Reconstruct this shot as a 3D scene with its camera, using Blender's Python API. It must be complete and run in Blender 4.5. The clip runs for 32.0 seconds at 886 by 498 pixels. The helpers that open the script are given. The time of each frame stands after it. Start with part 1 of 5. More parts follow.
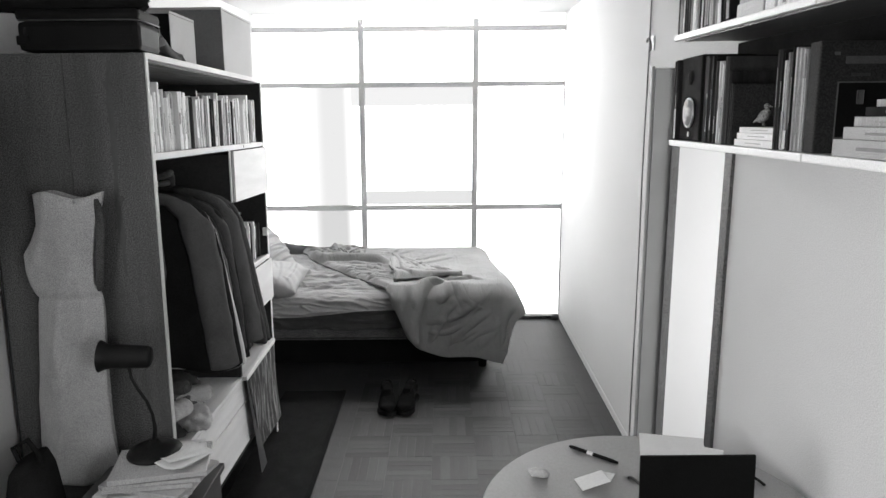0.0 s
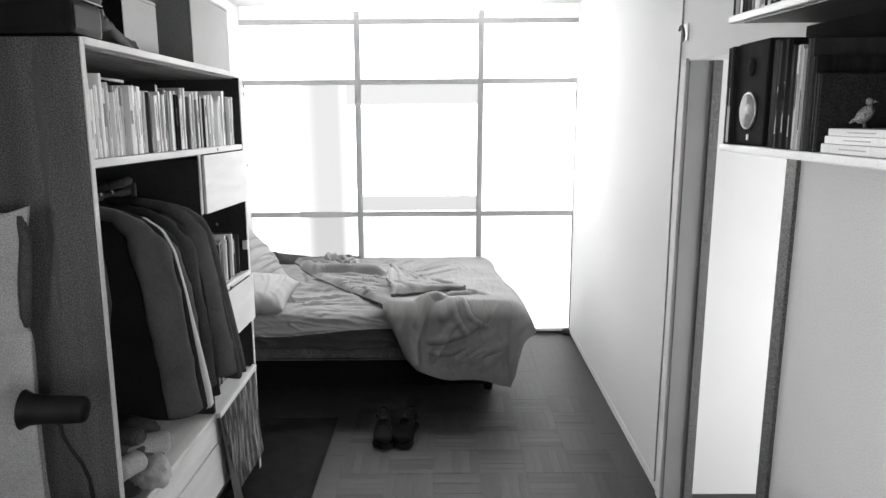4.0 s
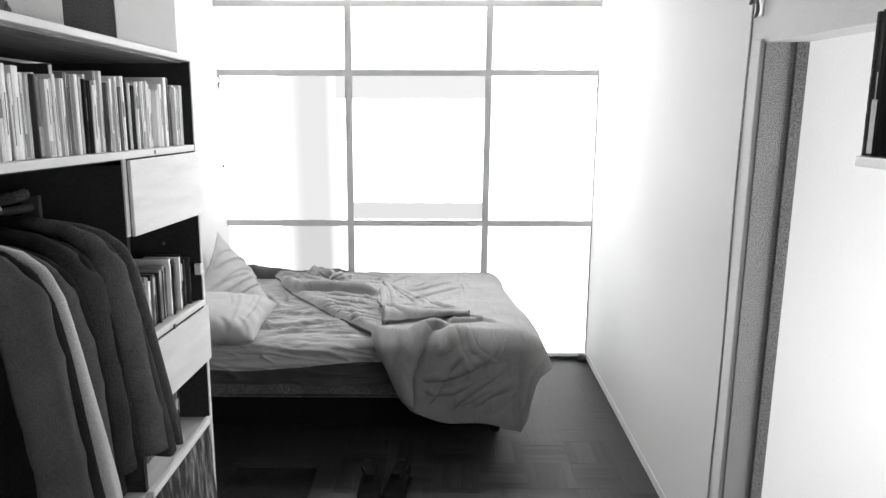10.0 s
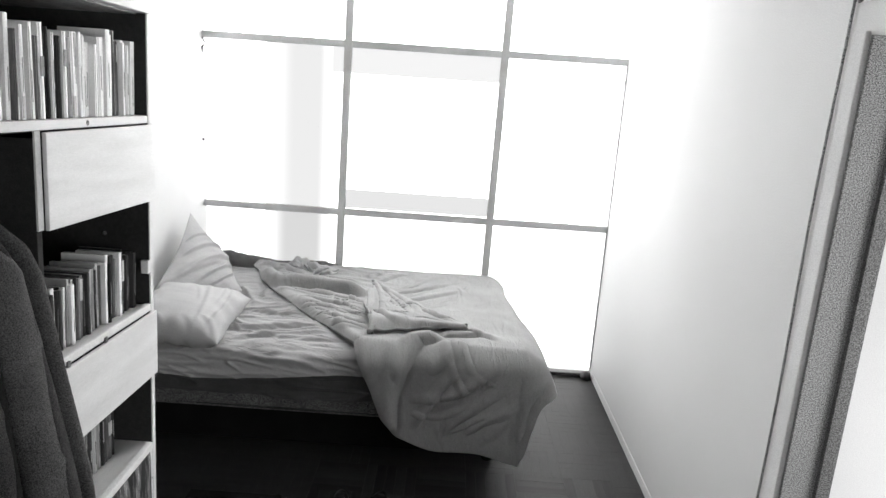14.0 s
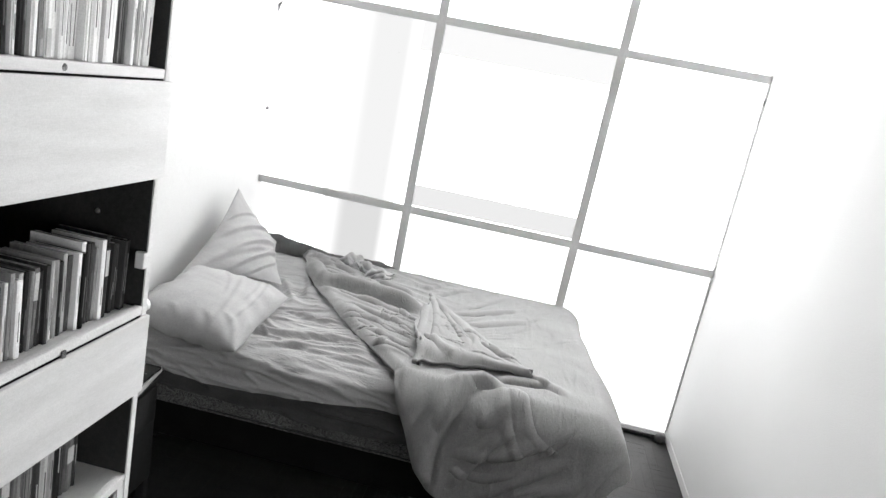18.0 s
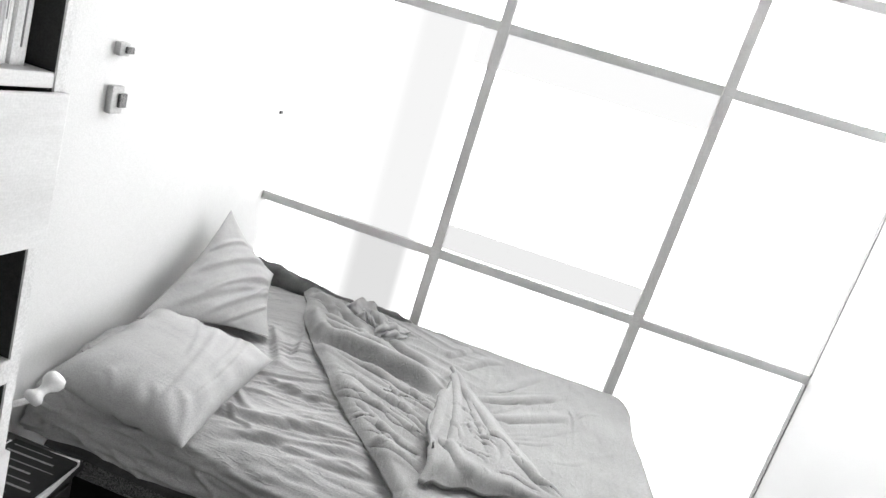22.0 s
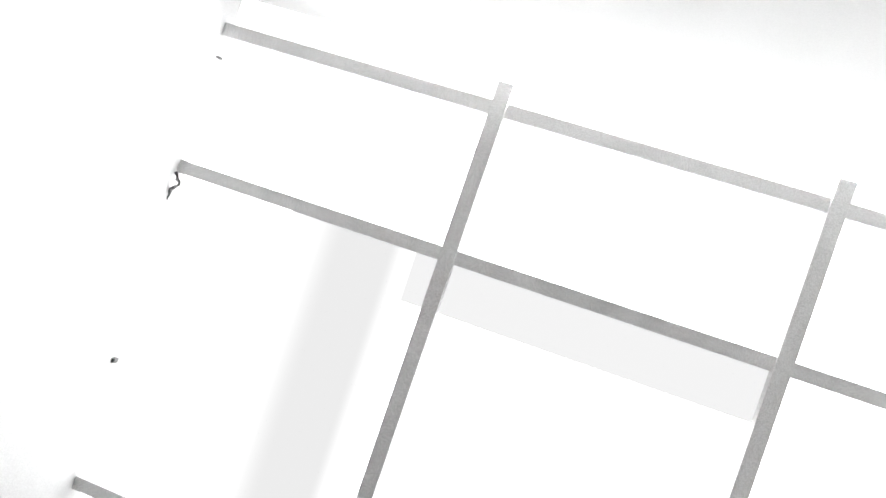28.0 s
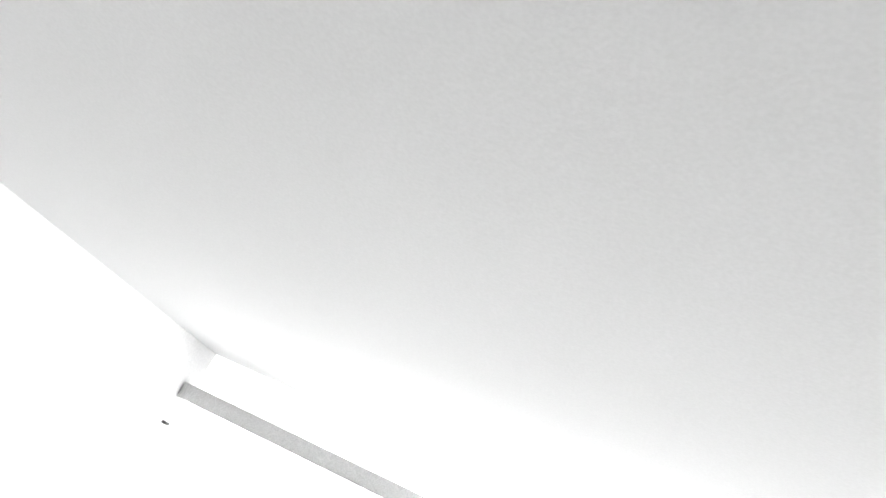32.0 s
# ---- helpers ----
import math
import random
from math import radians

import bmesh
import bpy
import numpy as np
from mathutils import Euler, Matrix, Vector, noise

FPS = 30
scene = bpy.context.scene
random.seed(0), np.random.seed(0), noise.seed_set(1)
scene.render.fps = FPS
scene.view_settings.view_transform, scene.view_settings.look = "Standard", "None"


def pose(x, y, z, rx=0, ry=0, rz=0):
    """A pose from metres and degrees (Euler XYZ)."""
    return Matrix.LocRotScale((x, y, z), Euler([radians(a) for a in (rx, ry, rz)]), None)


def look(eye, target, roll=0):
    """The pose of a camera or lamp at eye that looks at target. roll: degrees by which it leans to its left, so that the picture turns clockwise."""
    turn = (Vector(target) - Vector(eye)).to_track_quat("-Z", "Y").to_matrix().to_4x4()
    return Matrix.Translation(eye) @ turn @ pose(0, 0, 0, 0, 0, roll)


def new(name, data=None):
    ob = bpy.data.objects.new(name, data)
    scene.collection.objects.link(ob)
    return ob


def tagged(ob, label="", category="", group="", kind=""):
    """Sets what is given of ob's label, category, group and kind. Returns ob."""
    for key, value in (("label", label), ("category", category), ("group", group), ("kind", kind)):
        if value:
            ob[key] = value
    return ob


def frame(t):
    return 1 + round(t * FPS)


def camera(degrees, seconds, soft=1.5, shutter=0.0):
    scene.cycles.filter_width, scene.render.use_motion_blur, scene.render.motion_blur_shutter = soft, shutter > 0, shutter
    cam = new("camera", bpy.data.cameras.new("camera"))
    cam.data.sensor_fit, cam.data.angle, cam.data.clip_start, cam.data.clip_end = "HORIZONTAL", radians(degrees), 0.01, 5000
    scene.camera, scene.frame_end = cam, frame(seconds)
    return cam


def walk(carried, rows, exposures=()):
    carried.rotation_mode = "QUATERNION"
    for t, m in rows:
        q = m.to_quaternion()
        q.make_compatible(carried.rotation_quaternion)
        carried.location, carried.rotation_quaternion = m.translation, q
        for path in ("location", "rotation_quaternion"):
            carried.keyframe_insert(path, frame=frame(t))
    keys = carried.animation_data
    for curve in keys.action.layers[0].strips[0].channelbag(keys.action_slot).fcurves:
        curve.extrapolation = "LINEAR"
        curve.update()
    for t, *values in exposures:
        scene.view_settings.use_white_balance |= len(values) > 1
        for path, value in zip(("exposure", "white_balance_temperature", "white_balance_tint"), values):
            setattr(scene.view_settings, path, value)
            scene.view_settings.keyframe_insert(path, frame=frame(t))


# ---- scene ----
cam = camera(65.01, 32.0)
PATH = [
    (0, (0.0050, 0.0940, 1.8910), (0.0018, 2.0512, 1.4796), -0.49),
    (3, (0.0020, 0.4209, 1.8800), (-0.0049, 2.3784, 1.4696), -0.50),
    (6, (0.0101, 0.7552, 1.8770), (-0.0029, 2.7120, 1.4638), -0.32),
    (9, (0.0115, 1.0957, 1.8680), (-0.0045, 3.0517, 1.4514), -0.25),
    (11, (0.0055, 1.3211, 1.8585), (-0.0036, 3.2754, 1.4333), 0.78),
    (13, (-0.0015, 1.5667, 1.8597), (0.0018, 3.5152, 1.4085), 2.71),
    (16, (-0.0213, 1.9746, 1.8511), (-0.0995, 3.9105, 1.3551), 7.11),
    (17, (-0.0247, 2.1200, 1.8342), (-0.1721, 4.0504, 1.3323), 9.06),
    (18, (-0.0526, 2.2840, 1.8343), (-0.2498, 4.2072, 1.3217), 10.86),
    (19, (-0.1006, 2.4650, 1.8506), (-0.3282, 4.3809, 1.3235), 12.57),
    (20, (-0.1472, 2.6520, 1.8635), (-0.3921, 4.5624, 1.3246), 14.51),
    (21, (-0.1877, 2.8379, 1.8700), (-0.4461, 4.7469, 1.3325), 15.75),
    (22, (-0.2263, 3.0204, 1.8792), (-0.4940, 4.9310, 1.3520), 16.72),
    (23, (-0.2595, 3.2008, 1.9053), (-0.5322, 5.1143, 1.3913), 17.19),
    (24, (-0.2848, 3.3805, 1.9510), (-0.5610, 5.2984, 1.4557), 16.82),
    (25, (-0.3022, 3.5606, 2.0068), (-0.5659, 5.4929, 1.5634), 16.42),
    (25.5, (-0.3105, 3.6506, 2.0301), (-0.5706, 5.5930, 1.6306), 15.96),
    (27.5, (-0.3488, 4.0086, 2.0615), (-0.6576, 5.9824, 1.9667), 16.52),
    (28, (-0.3568, 4.0952, 2.0631), (-0.6916, 6.0670, 2.0561), 18.35),
    (29, (-0.3694, 4.2557, 2.0873), (-0.7771, 6.2063, 2.2576), 23.46),
    (30, (-0.3777, 4.3858, 2.1567), (-0.8992, 6.2889, 2.4829), 28.10),
    (31, (-0.3846, 4.4667, 2.2597), (-1.0216, 6.2926, 2.7699), 29.21),
    (31.5, (-0.3899, 4.4835, 2.3133), (-1.0742, 6.2520, 2.9491), 28.94),
    (32, (-0.3924, 4.4796, 2.3807), (-1.1272, 6.1720, 3.1527), 27.61),
]
walk(cam, [(t, look(eye, target, roll)) for t, eye, target, roll in PATH], exposures=[(0, 0.0), (12, 0.0), (18, 0.10), (25, 0.12), (28, 0.0), (29, -0.06), (30, -0.08), (31, -0.02), (32, 0.05)])

# ---- world and light ----
world = bpy.data.worlds.new("overcast_sky")
scene.world = world
world.use_nodes = True
wn, wl = world.node_tree.nodes, world.node_tree.links
sky = wn.new("ShaderNodeTexSky")
sky.sky_type, sky.sun_disc = "NISHITA", False
sky.sun_elevation, sky.sun_rotation = radians(48), radians(10)
grey_sky = wn.new("ShaderNodeRGBToBW")
wl.new(sky.outputs[0], grey_sky.inputs[0])
wl.new(grey_sky.outputs[0], wn["Background"].inputs["Color"])
wn["Background"].inputs["Strength"].default_value = 0.12

sun_data = bpy.data.lights.new("sun", "SUN")
sun_data.energy, sun_data.angle = 1.0, radians(12)
sun = new("sun", sun_data)
sun.matrix_world = look((0.8, 12, 12), (0, 0, 0))

SKY_GLOW = 6.0         # overcast sky behind the glazed wall
GROUND_GLOW = 3.0      # paler light from the ground outside it
HALL_WATTS = 82        # daylight from the window of the hall
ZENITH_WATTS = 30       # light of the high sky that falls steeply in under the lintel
END_WATTS = 47          # fill lamp in the added second window, unseen behind the viewer
SIDE_WATTS = 32         # fill lamp in the added third window, unseen beside the viewer

SOUTH_WALL = -1.4
hall_data = bpy.data.lights.new("hall_daylight", "AREA")
hall_data.shape, hall_data.size, hall_data.size_y, hall_data.energy = "RECTANGLE", 1.5, 1.5, HALL_WATTS
hall_light = new("hall_daylight", hall_data)
hall_light.matrix_world = look((2.84, 2.45, 1.0), (-1.0, 3.2, 1.4))

# fill lamp added to brighten the east wall
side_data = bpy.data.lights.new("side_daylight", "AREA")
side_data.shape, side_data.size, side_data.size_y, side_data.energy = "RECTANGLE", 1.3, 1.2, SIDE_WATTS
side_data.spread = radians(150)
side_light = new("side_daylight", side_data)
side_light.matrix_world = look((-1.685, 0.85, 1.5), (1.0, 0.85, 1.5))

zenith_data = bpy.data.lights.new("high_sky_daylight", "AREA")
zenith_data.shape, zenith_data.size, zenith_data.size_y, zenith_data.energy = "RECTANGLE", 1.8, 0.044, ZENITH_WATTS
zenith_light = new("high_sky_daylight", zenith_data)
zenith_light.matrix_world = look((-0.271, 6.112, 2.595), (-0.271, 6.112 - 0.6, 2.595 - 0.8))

# fill lamp added to brighten the dress and the wardrobe side
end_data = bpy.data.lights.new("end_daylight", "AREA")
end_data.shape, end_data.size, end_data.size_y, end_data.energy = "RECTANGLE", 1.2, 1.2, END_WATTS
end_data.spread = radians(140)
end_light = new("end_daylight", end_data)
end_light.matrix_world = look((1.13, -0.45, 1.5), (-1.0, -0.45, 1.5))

# ---- helpers for building ----
rnd = random.Random(7)


def clamp(v, a=0.0, b=1.0):
    return max(a, min(b, v))


def smooth(a, b, v):
    t = clamp((v - a) / (b - a))
    return t * t * (3 - 2 * t)


def table_at(rows, v):
    """Piecewise linear value of rows of (place, value)."""
    rows = sorted(rows)
    if v <= rows[0][0]:
        return rows[0][1]
    for (a, p), (b, q) in zip(rows, rows[1:]):
        if v <= b:
            return p + (q - p) * (v - a) / (b - a)
    return rows[-1][1]


def link_mesh(name, bm, material, shade=False):
    me = bpy.data.meshes.new(name)
    bm.normal_update()
    bm.to_mesh(me)
    bm.free()
    if material:
        me.materials.append(material)
    if shade:
        for p in me.polygons:
            p.use_smooth = True
    return me


def part(name, bm, material, parent, label="", shade=False):
    ob = new(name, link_mesh(name, bm, material, shade))
    ob.parent = parent
    if label:
        ob["label"] = label
    return ob


def thing(name, m, label, category, group="", kind=""):
    ob = new(name)
    ob.empty_display_size = 0.05
    ob.matrix_world = m if isinstance(m, Matrix) else Matrix.Translation(m)
    return tagged(ob, label, category, group, kind)


def single(name, bm, material, m, label, category, group="", kind="", shade=False):
    ob = new(name, link_mesh(name, bm, material, shade))
    ob.matrix_world = m if isinstance(m, Matrix) else Matrix.Translation(m)
    return tagged(ob, label, category, group, kind)


def box(x0, x1, y0, y1, z0, z1, bevel=0.0, bm=None):
    bm = bm or bmesh.new()
    made = bmesh.ops.create_cube(bm, size=1, matrix=Matrix.Translation(((x0 + x1) / 2, (y0 + y1) / 2, (z0 + z1) / 2)) @ Matrix.Diagonal((x1 - x0, y1 - y0, z1 - z0, 1)))
    if bevel:
        edges = list({e for v in made["verts"] for e in v.link_edges})
        bmesh.ops.bevel(bm, geom=edges, offset=bevel, segments=2, profile=0.6, affect="EDGES")
    return bm


def loft(rings, caps=True, closed=True, bm=None):
    bm = bm or bmesh.new()
    vs = [[bm.verts.new(p) for p in ring] for ring in rings]
    n = len(vs[0])
    for a, b in zip(vs, vs[1:]):
        for i in range(n if closed else n - 1):
            j = (i + 1) % n
            bm.faces.new((a[i], a[j], b[j], b[i]))
    if caps and closed:
        bm.faces.new(list(reversed(vs[0])))
        bm.faces.new(vs[-1])
    bmesh.ops.recalc_face_normals(bm, faces=bm.faces)
    return bm


def tube(points, radii, n=10, bm=None):
    points = [Vector(p) for p in points]
    if not hasattr(radii, "__len__"):
        radii = [radii] * len(points)
    rings, side = [], None
    for i, p in enumerate(points):
        d = (points[min(i + 1, len(points) - 1)] - points[max(i - 1, 0)]).normalized()
        if side is None:
            side = d.orthogonal().normalized()
        side = (side - d * side.dot(d)).normalized()
        up = d.cross(side)
        rings.append([p + radii[i] * (math.cos(a) * side + math.sin(a) * up) for a in (2 * math.pi * k / n for k in range(n))])
    return loft(rings, bm=bm)


def lathe(profile, n=28, bm=None):
    return loft([[(r * math.cos(2 * math.pi * k / n), r * math.sin(2 * math.pi * k / n), z) for k in range(n)] for r, z in profile], bm=bm)


def sheet(nu, nv, f, bm=None):
    bm = bm or bmesh.new()
    vs = [[bm.verts.new(f(i / nu, j / nv)) for i in range(nu + 1)] for j in range(nv + 1)]
    for j in range(nv):
        for i in range(nu):
            bm.faces.new((vs[j][i], vs[j][i + 1], vs[j + 1][i + 1], vs[j + 1][i]))
    return bm


def fold(x, y, angle, scale, stretch, seed):
    """Cloth creases: ridges that run along the angle."""
    c, s = math.cos(radians(angle)), math.sin(radians(angle))
    u, v = c * x + s * y, -s * x + c * y
    n = noise.noise(Vector((u * scale / stretch, v * scale, seed)))
    return max(0.0, 1 - abs(n) * 3.2) ** 1.6


def thicken(ob, t, offset=-1.0):
    mod = ob.modifiers.new("thickness", "SOLIDIFY")
    mod.thickness, mod.offset = t, offset
    return ob


# ---- materials: a black-and-white place, so every base colour is a grey ----
def grey(name, low, high, rough=0.6, scale=6.0, fine=120.0, bump=0.15, metal=0.0, grain=None, coat=0.0, spread=0.0, sheen=0.0, fine_mix=0.35, dist=0.002, speck=0.15, speck_size=300.0, spec=0.5, span_at=(0.28, 0.72)):
    m = bpy.data.materials.new(name)
    m.use_nodes = True
    n, l = m.node_tree.nodes, m.node_tree.links
    b = n["Principled BSDF"]
    co = n.new("ShaderNodeTexCoord")
    at = n.new("ShaderNodeMapping")
    at.inputs["Scale"].default_value = grain or (1, 1, 1)
    l.new(co.outputs["Object"], at.inputs["Vector"])
    big, tiny = n.new("ShaderNodeTexNoise"), n.new("ShaderNodeTexNoise")
    big.inputs["Scale"].default_value, big.inputs["Detail"].default_value = scale, 4
    tiny.inputs["Scale"].default_value, tiny.inputs["Detail"].default_value = fine, 3
    l.new(at.outputs[0], big.inputs["Vector"])
    l.new(at.outputs[0], tiny.inputs["Vector"])
    mix = n.new("ShaderNodeMix")
    mix.data_type = "FLOAT"
    mix.inputs["Factor"].default_value = fine_mix
    l.new(big.outputs["Fac"], mix.inputs["A"])
    l.new(tiny.outputs["Fac"], mix.inputs["B"])
    value = mix.outputs["Result"]
    if spread:
        info, add = n.new("ShaderNodeObjectInfo"), n.new("ShaderNodeMath")
        mul = n.new("ShaderNodeMath")
        mul.operation, mul.inputs[1].default_value = "MULTIPLY_ADD", spread
        mul.inputs[2].default_value = -spread / 2
        l.new(info.outputs["Random"], mul.inputs[0])
        l.new(mul.outputs[0], add.inputs[0])
        l.new(value, add.inputs[1])
        value = add.outputs[0]
    ramp = n.new("ShaderNodeValToRGB")
    e = ramp.color_ramp.elements
    e[0].position, e[1].position = span_at if not spread else (0.05, 0.95)
    e[0].color, e[1].color = (low, low, low, 1), (high, high, high, 1)
    l.new(value, ramp.inputs["Fac"])
    # fine flecks: dust, fibres and pores
    fleck, span, tint = n.new("ShaderNodeTexNoise"), n.new("ShaderNodeMapRange"), n.new("ShaderNodeMix")
    fleck.inputs["Scale"].default_value, fleck.inputs["Detail"].default_value = speck_size, 2
    l.new(co.outputs["Object"], fleck.inputs["Vector"])
    span.inputs["From Min"].default_value, span.inputs["From Max"].default_value = 0.36, 0.64
    span.inputs["To Min"].default_value, span.inputs["To Max"].default_value = 1 - speck, 1 + 0.6 * speck * min(1.0, (1 - high) * 2)
    l.new(fleck.outputs["Fac"], span.inputs["Value"])
    tint.data_type, tint.blend_type = "RGBA", "MULTIPLY"
    tint.inputs["Factor"].default_value = 1.0
    l.new(ramp.outputs["Color"], tint.inputs["A"])
    l.new(span.outputs["Result"], tint.inputs["B"])
    l.new(tint.outputs["Result"], b.inputs["Base Color"])
    b.inputs["Roughness"].default_value, b.inputs["Metallic"].default_value = rough, metal
    b.inputs["Specular IOR Level"].default_value = spec
    b.inputs["Coat Weight"].default_value = coat
    b.inputs["Sheen Weight"].default_value = sheen
    if bump:
        bp = n.new("ShaderNodeBump")
        bp.inputs["Strength"].default_value, bp.inputs["Distance"].default_value = bump, dist
        l.new(mix.outputs["Result"], bp.inputs["Height"])
        l.new(bp.outputs["Normal"], b.inputs["Normal"])
    return m


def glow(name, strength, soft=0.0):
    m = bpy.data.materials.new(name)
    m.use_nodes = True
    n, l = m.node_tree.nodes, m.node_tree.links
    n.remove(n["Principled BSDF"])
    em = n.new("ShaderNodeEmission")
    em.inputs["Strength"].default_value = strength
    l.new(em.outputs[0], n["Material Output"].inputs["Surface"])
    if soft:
        # haze put into the glow: it rises to sky white towards both sides
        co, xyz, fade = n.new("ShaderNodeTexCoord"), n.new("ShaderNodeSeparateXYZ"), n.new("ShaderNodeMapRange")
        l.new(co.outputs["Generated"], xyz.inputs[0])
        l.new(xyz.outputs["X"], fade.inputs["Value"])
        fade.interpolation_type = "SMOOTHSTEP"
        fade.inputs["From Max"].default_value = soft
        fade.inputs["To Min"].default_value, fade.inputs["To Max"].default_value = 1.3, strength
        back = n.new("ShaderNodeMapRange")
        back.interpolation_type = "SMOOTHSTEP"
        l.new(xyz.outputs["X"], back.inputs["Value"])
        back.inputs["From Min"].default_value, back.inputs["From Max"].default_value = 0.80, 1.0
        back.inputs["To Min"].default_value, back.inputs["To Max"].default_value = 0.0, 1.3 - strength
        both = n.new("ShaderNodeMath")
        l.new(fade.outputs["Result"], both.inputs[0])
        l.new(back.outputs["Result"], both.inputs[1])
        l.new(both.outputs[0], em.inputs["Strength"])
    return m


def clear_glass(name):
    m = bpy.data.materials.new(name)
    m.use_nodes = True
    b = m.node_tree.nodes["Principled BSDF"]
    b.inputs["Transmission Weight"].default_value = 1.0
    b.inputs["Base Color"].default_value = (1, 1, 1, 1)
    b.inputs["Roughness"].default_value = 0.0
    b.inputs["IOR"].default_value = 1.02
    return m


def cloth(name, low, high, wrinkle=0.5, size=7.0, weave=420.0, grain=(1, 1, 1), speck=0.32):
    m = grey(name, low, high, 0.92, 6, weave, 0.12, sheen=0.03, dist=0.0010, speck=speck * 0.75, speck_size=420)
    n, l = m.node_tree.nodes, m.node_tree.links
    co, at = n.new("ShaderNodeTexCoord"), n.new("ShaderNodeMapping")
    at.inputs["Scale"].default_value = grain
    at.inputs["Rotation"].default_value = (0.2, 0.1, 0.5)
    l.new(co.outputs["Object"], at.inputs["Vector"])
    ridges = n.new("ShaderNodeTexNoise")
    ridges.noise_type = "RIDGED_MULTIFRACTAL"
    ridges.inputs["Scale"].default_value, ridges.inputs["Detail"].default_value = size, 3.0
    ridges.inputs["Distortion"].default_value = 0.6
    l.new(at.outputs[0], ridges.inputs["Vector"])
    bp = n.new("ShaderNodeBump")
    bp.inputs["Strength"].default_value, bp.inputs["Distance"].default_value = wrinkle, 0.016
    l.new(ridges.outputs["Fac"], bp.inputs["Height"])
    fine, fb = n.new("ShaderNodeTexNoise"), n.new("ShaderNodeBump")
    fine.noise_type = "RIDGED_MULTIFRACTAL"
    fine.inputs["Scale"].default_value, fine.inputs["Detail"].default_value = size * 3.6, 2.0
    fine.inputs["Distortion"].default_value = 1.2
    l.new(at.outputs[0], fine.inputs["Vector"])
    l.new(fine.outputs["Fac"], fb.inputs["Height"])
    fb.inputs["Strength"].default_value, fb.inputs["Distance"].default_value = min(1.0, wrinkle * 1.1), 0.0045
    l.new(fb.outputs["Normal"], bp.inputs["Normal"])
    old = next(k for k in n if k.type == "BUMP" and k not in (bp, fb))
    l.new(bp.outputs["Normal"], old.inputs["Normal"])
    return m


plaster = grey("white_plaster", 0.60, 0.66, 0.85, 1.7, 160, 0.35, dist=0.003, speck=0.08)
plaster_old = grey("old_white_plaster", 0.60, 0.69, 0.85, 1.2, 190, 0.6, dist=0.004, speck=0.2)
ceiling_paint = grey("ceiling_paint", 0.53, 0.57, 0.9, 0.9, 140, 0.3, dist=0.003, speck=0.03)
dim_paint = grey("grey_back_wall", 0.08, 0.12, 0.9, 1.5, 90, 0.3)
gloss_white = grey("white_gloss_paint", 0.72, 0.82, 0.4, 3, 90, 0.1)
casing_paint = grey("matt_white_paint", 0.62, 0.70, 0.85, 3, 120, 0.2, spec=0.1)
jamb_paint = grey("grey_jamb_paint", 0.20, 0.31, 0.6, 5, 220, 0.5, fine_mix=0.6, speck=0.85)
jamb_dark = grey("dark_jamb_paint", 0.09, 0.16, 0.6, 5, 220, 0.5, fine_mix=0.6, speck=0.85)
bar_paint = grey("grey_window_bar", 0.60, 0.71, 0.6, 8, 260, 0.4, fine_mix=0.6, speck=0.25, speck_size=420)
oak_floor = grey("worn_parquet", 0.004, 0.036, 0.5, 3, 60, 0.25, grain=(1, 9, 1), spread=0.75, speck=0.8, speck_size=220, spec=0.28)
floor_under = grey("parquet_joint", 0.02, 0.04, 0.8, 5, 60, 0.1)
pine = grey("pale_pine", 0.52, 0.70, 0.55, 2.2, 40, 0.2, grain=(12, 1, 9), fine_mix=0.3, speck=0.07)
pine_edge = grey("raw_pine_edge", 0.55, 0.72, 0.6, 5, 60, 0.2, grain=(6, 1, 1))
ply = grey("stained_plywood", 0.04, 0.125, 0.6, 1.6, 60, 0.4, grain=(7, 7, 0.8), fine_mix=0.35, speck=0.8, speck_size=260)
# inside and underside greys carry the shade of the bays
ply_inside = grey("shaded_inside", 0.02, 0.045, 0.8, 3, 80, 0.3, spec=0.12)
under_ply = grey("shaded_underside", 0.06, 0.34, 0.7, 3, 50, 0.3, grain=(8, 1, 1), fine_mix=0.3, speck=0.4)
cotton = cloth("white_cotton", 0.30, 0.37, 0.5, 9.0, grain=(0.6, 2.2, 1))
cotton_pillow = cloth("pale_pillow_cotton", 0.33, 0.39, 0.16, 7.0, grain=(0.5, 1.6, 1), speck=0.3)
duvet_cloth = cloth("washed_linen", 0.26, 0.33, 0.42, 9.0, 300, grain=(2.2, 0.6, 1), speck=0.4)
# mattress cover and ticking: the shade of the bed's front is in their greys
shade_cotton = cloth("shaded_mattress_cotton", 0.05, 0.09, 0.5, 9.0, grain=(0.5, 1, 2.5))
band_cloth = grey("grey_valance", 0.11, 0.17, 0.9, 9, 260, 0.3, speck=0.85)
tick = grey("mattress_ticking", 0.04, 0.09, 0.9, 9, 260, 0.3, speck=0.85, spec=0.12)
base_cloth = grey("black_bed_base", 0.005, 0.012, 0.85, 7, 180, 0.3, spec=0.12)
throw_cloth = grey("dark_wool", 0.08, 0.22, 0.95, 12, 260, 0.6, spec=0.12)
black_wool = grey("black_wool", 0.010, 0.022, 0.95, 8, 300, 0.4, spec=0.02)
grey_tweed = grey("charcoal_tweed", 0.04, 0.11, 0.95, 5, 380, 0.5, fine_mix=0.3, speck=0.3, speck_size=420, spec=0.12)
dark_twill = grey("dark_twill", 0.022, 0.05, 0.95, 8, 330, 0.4, speck=0.6, speck_size=420, spec=0.12)
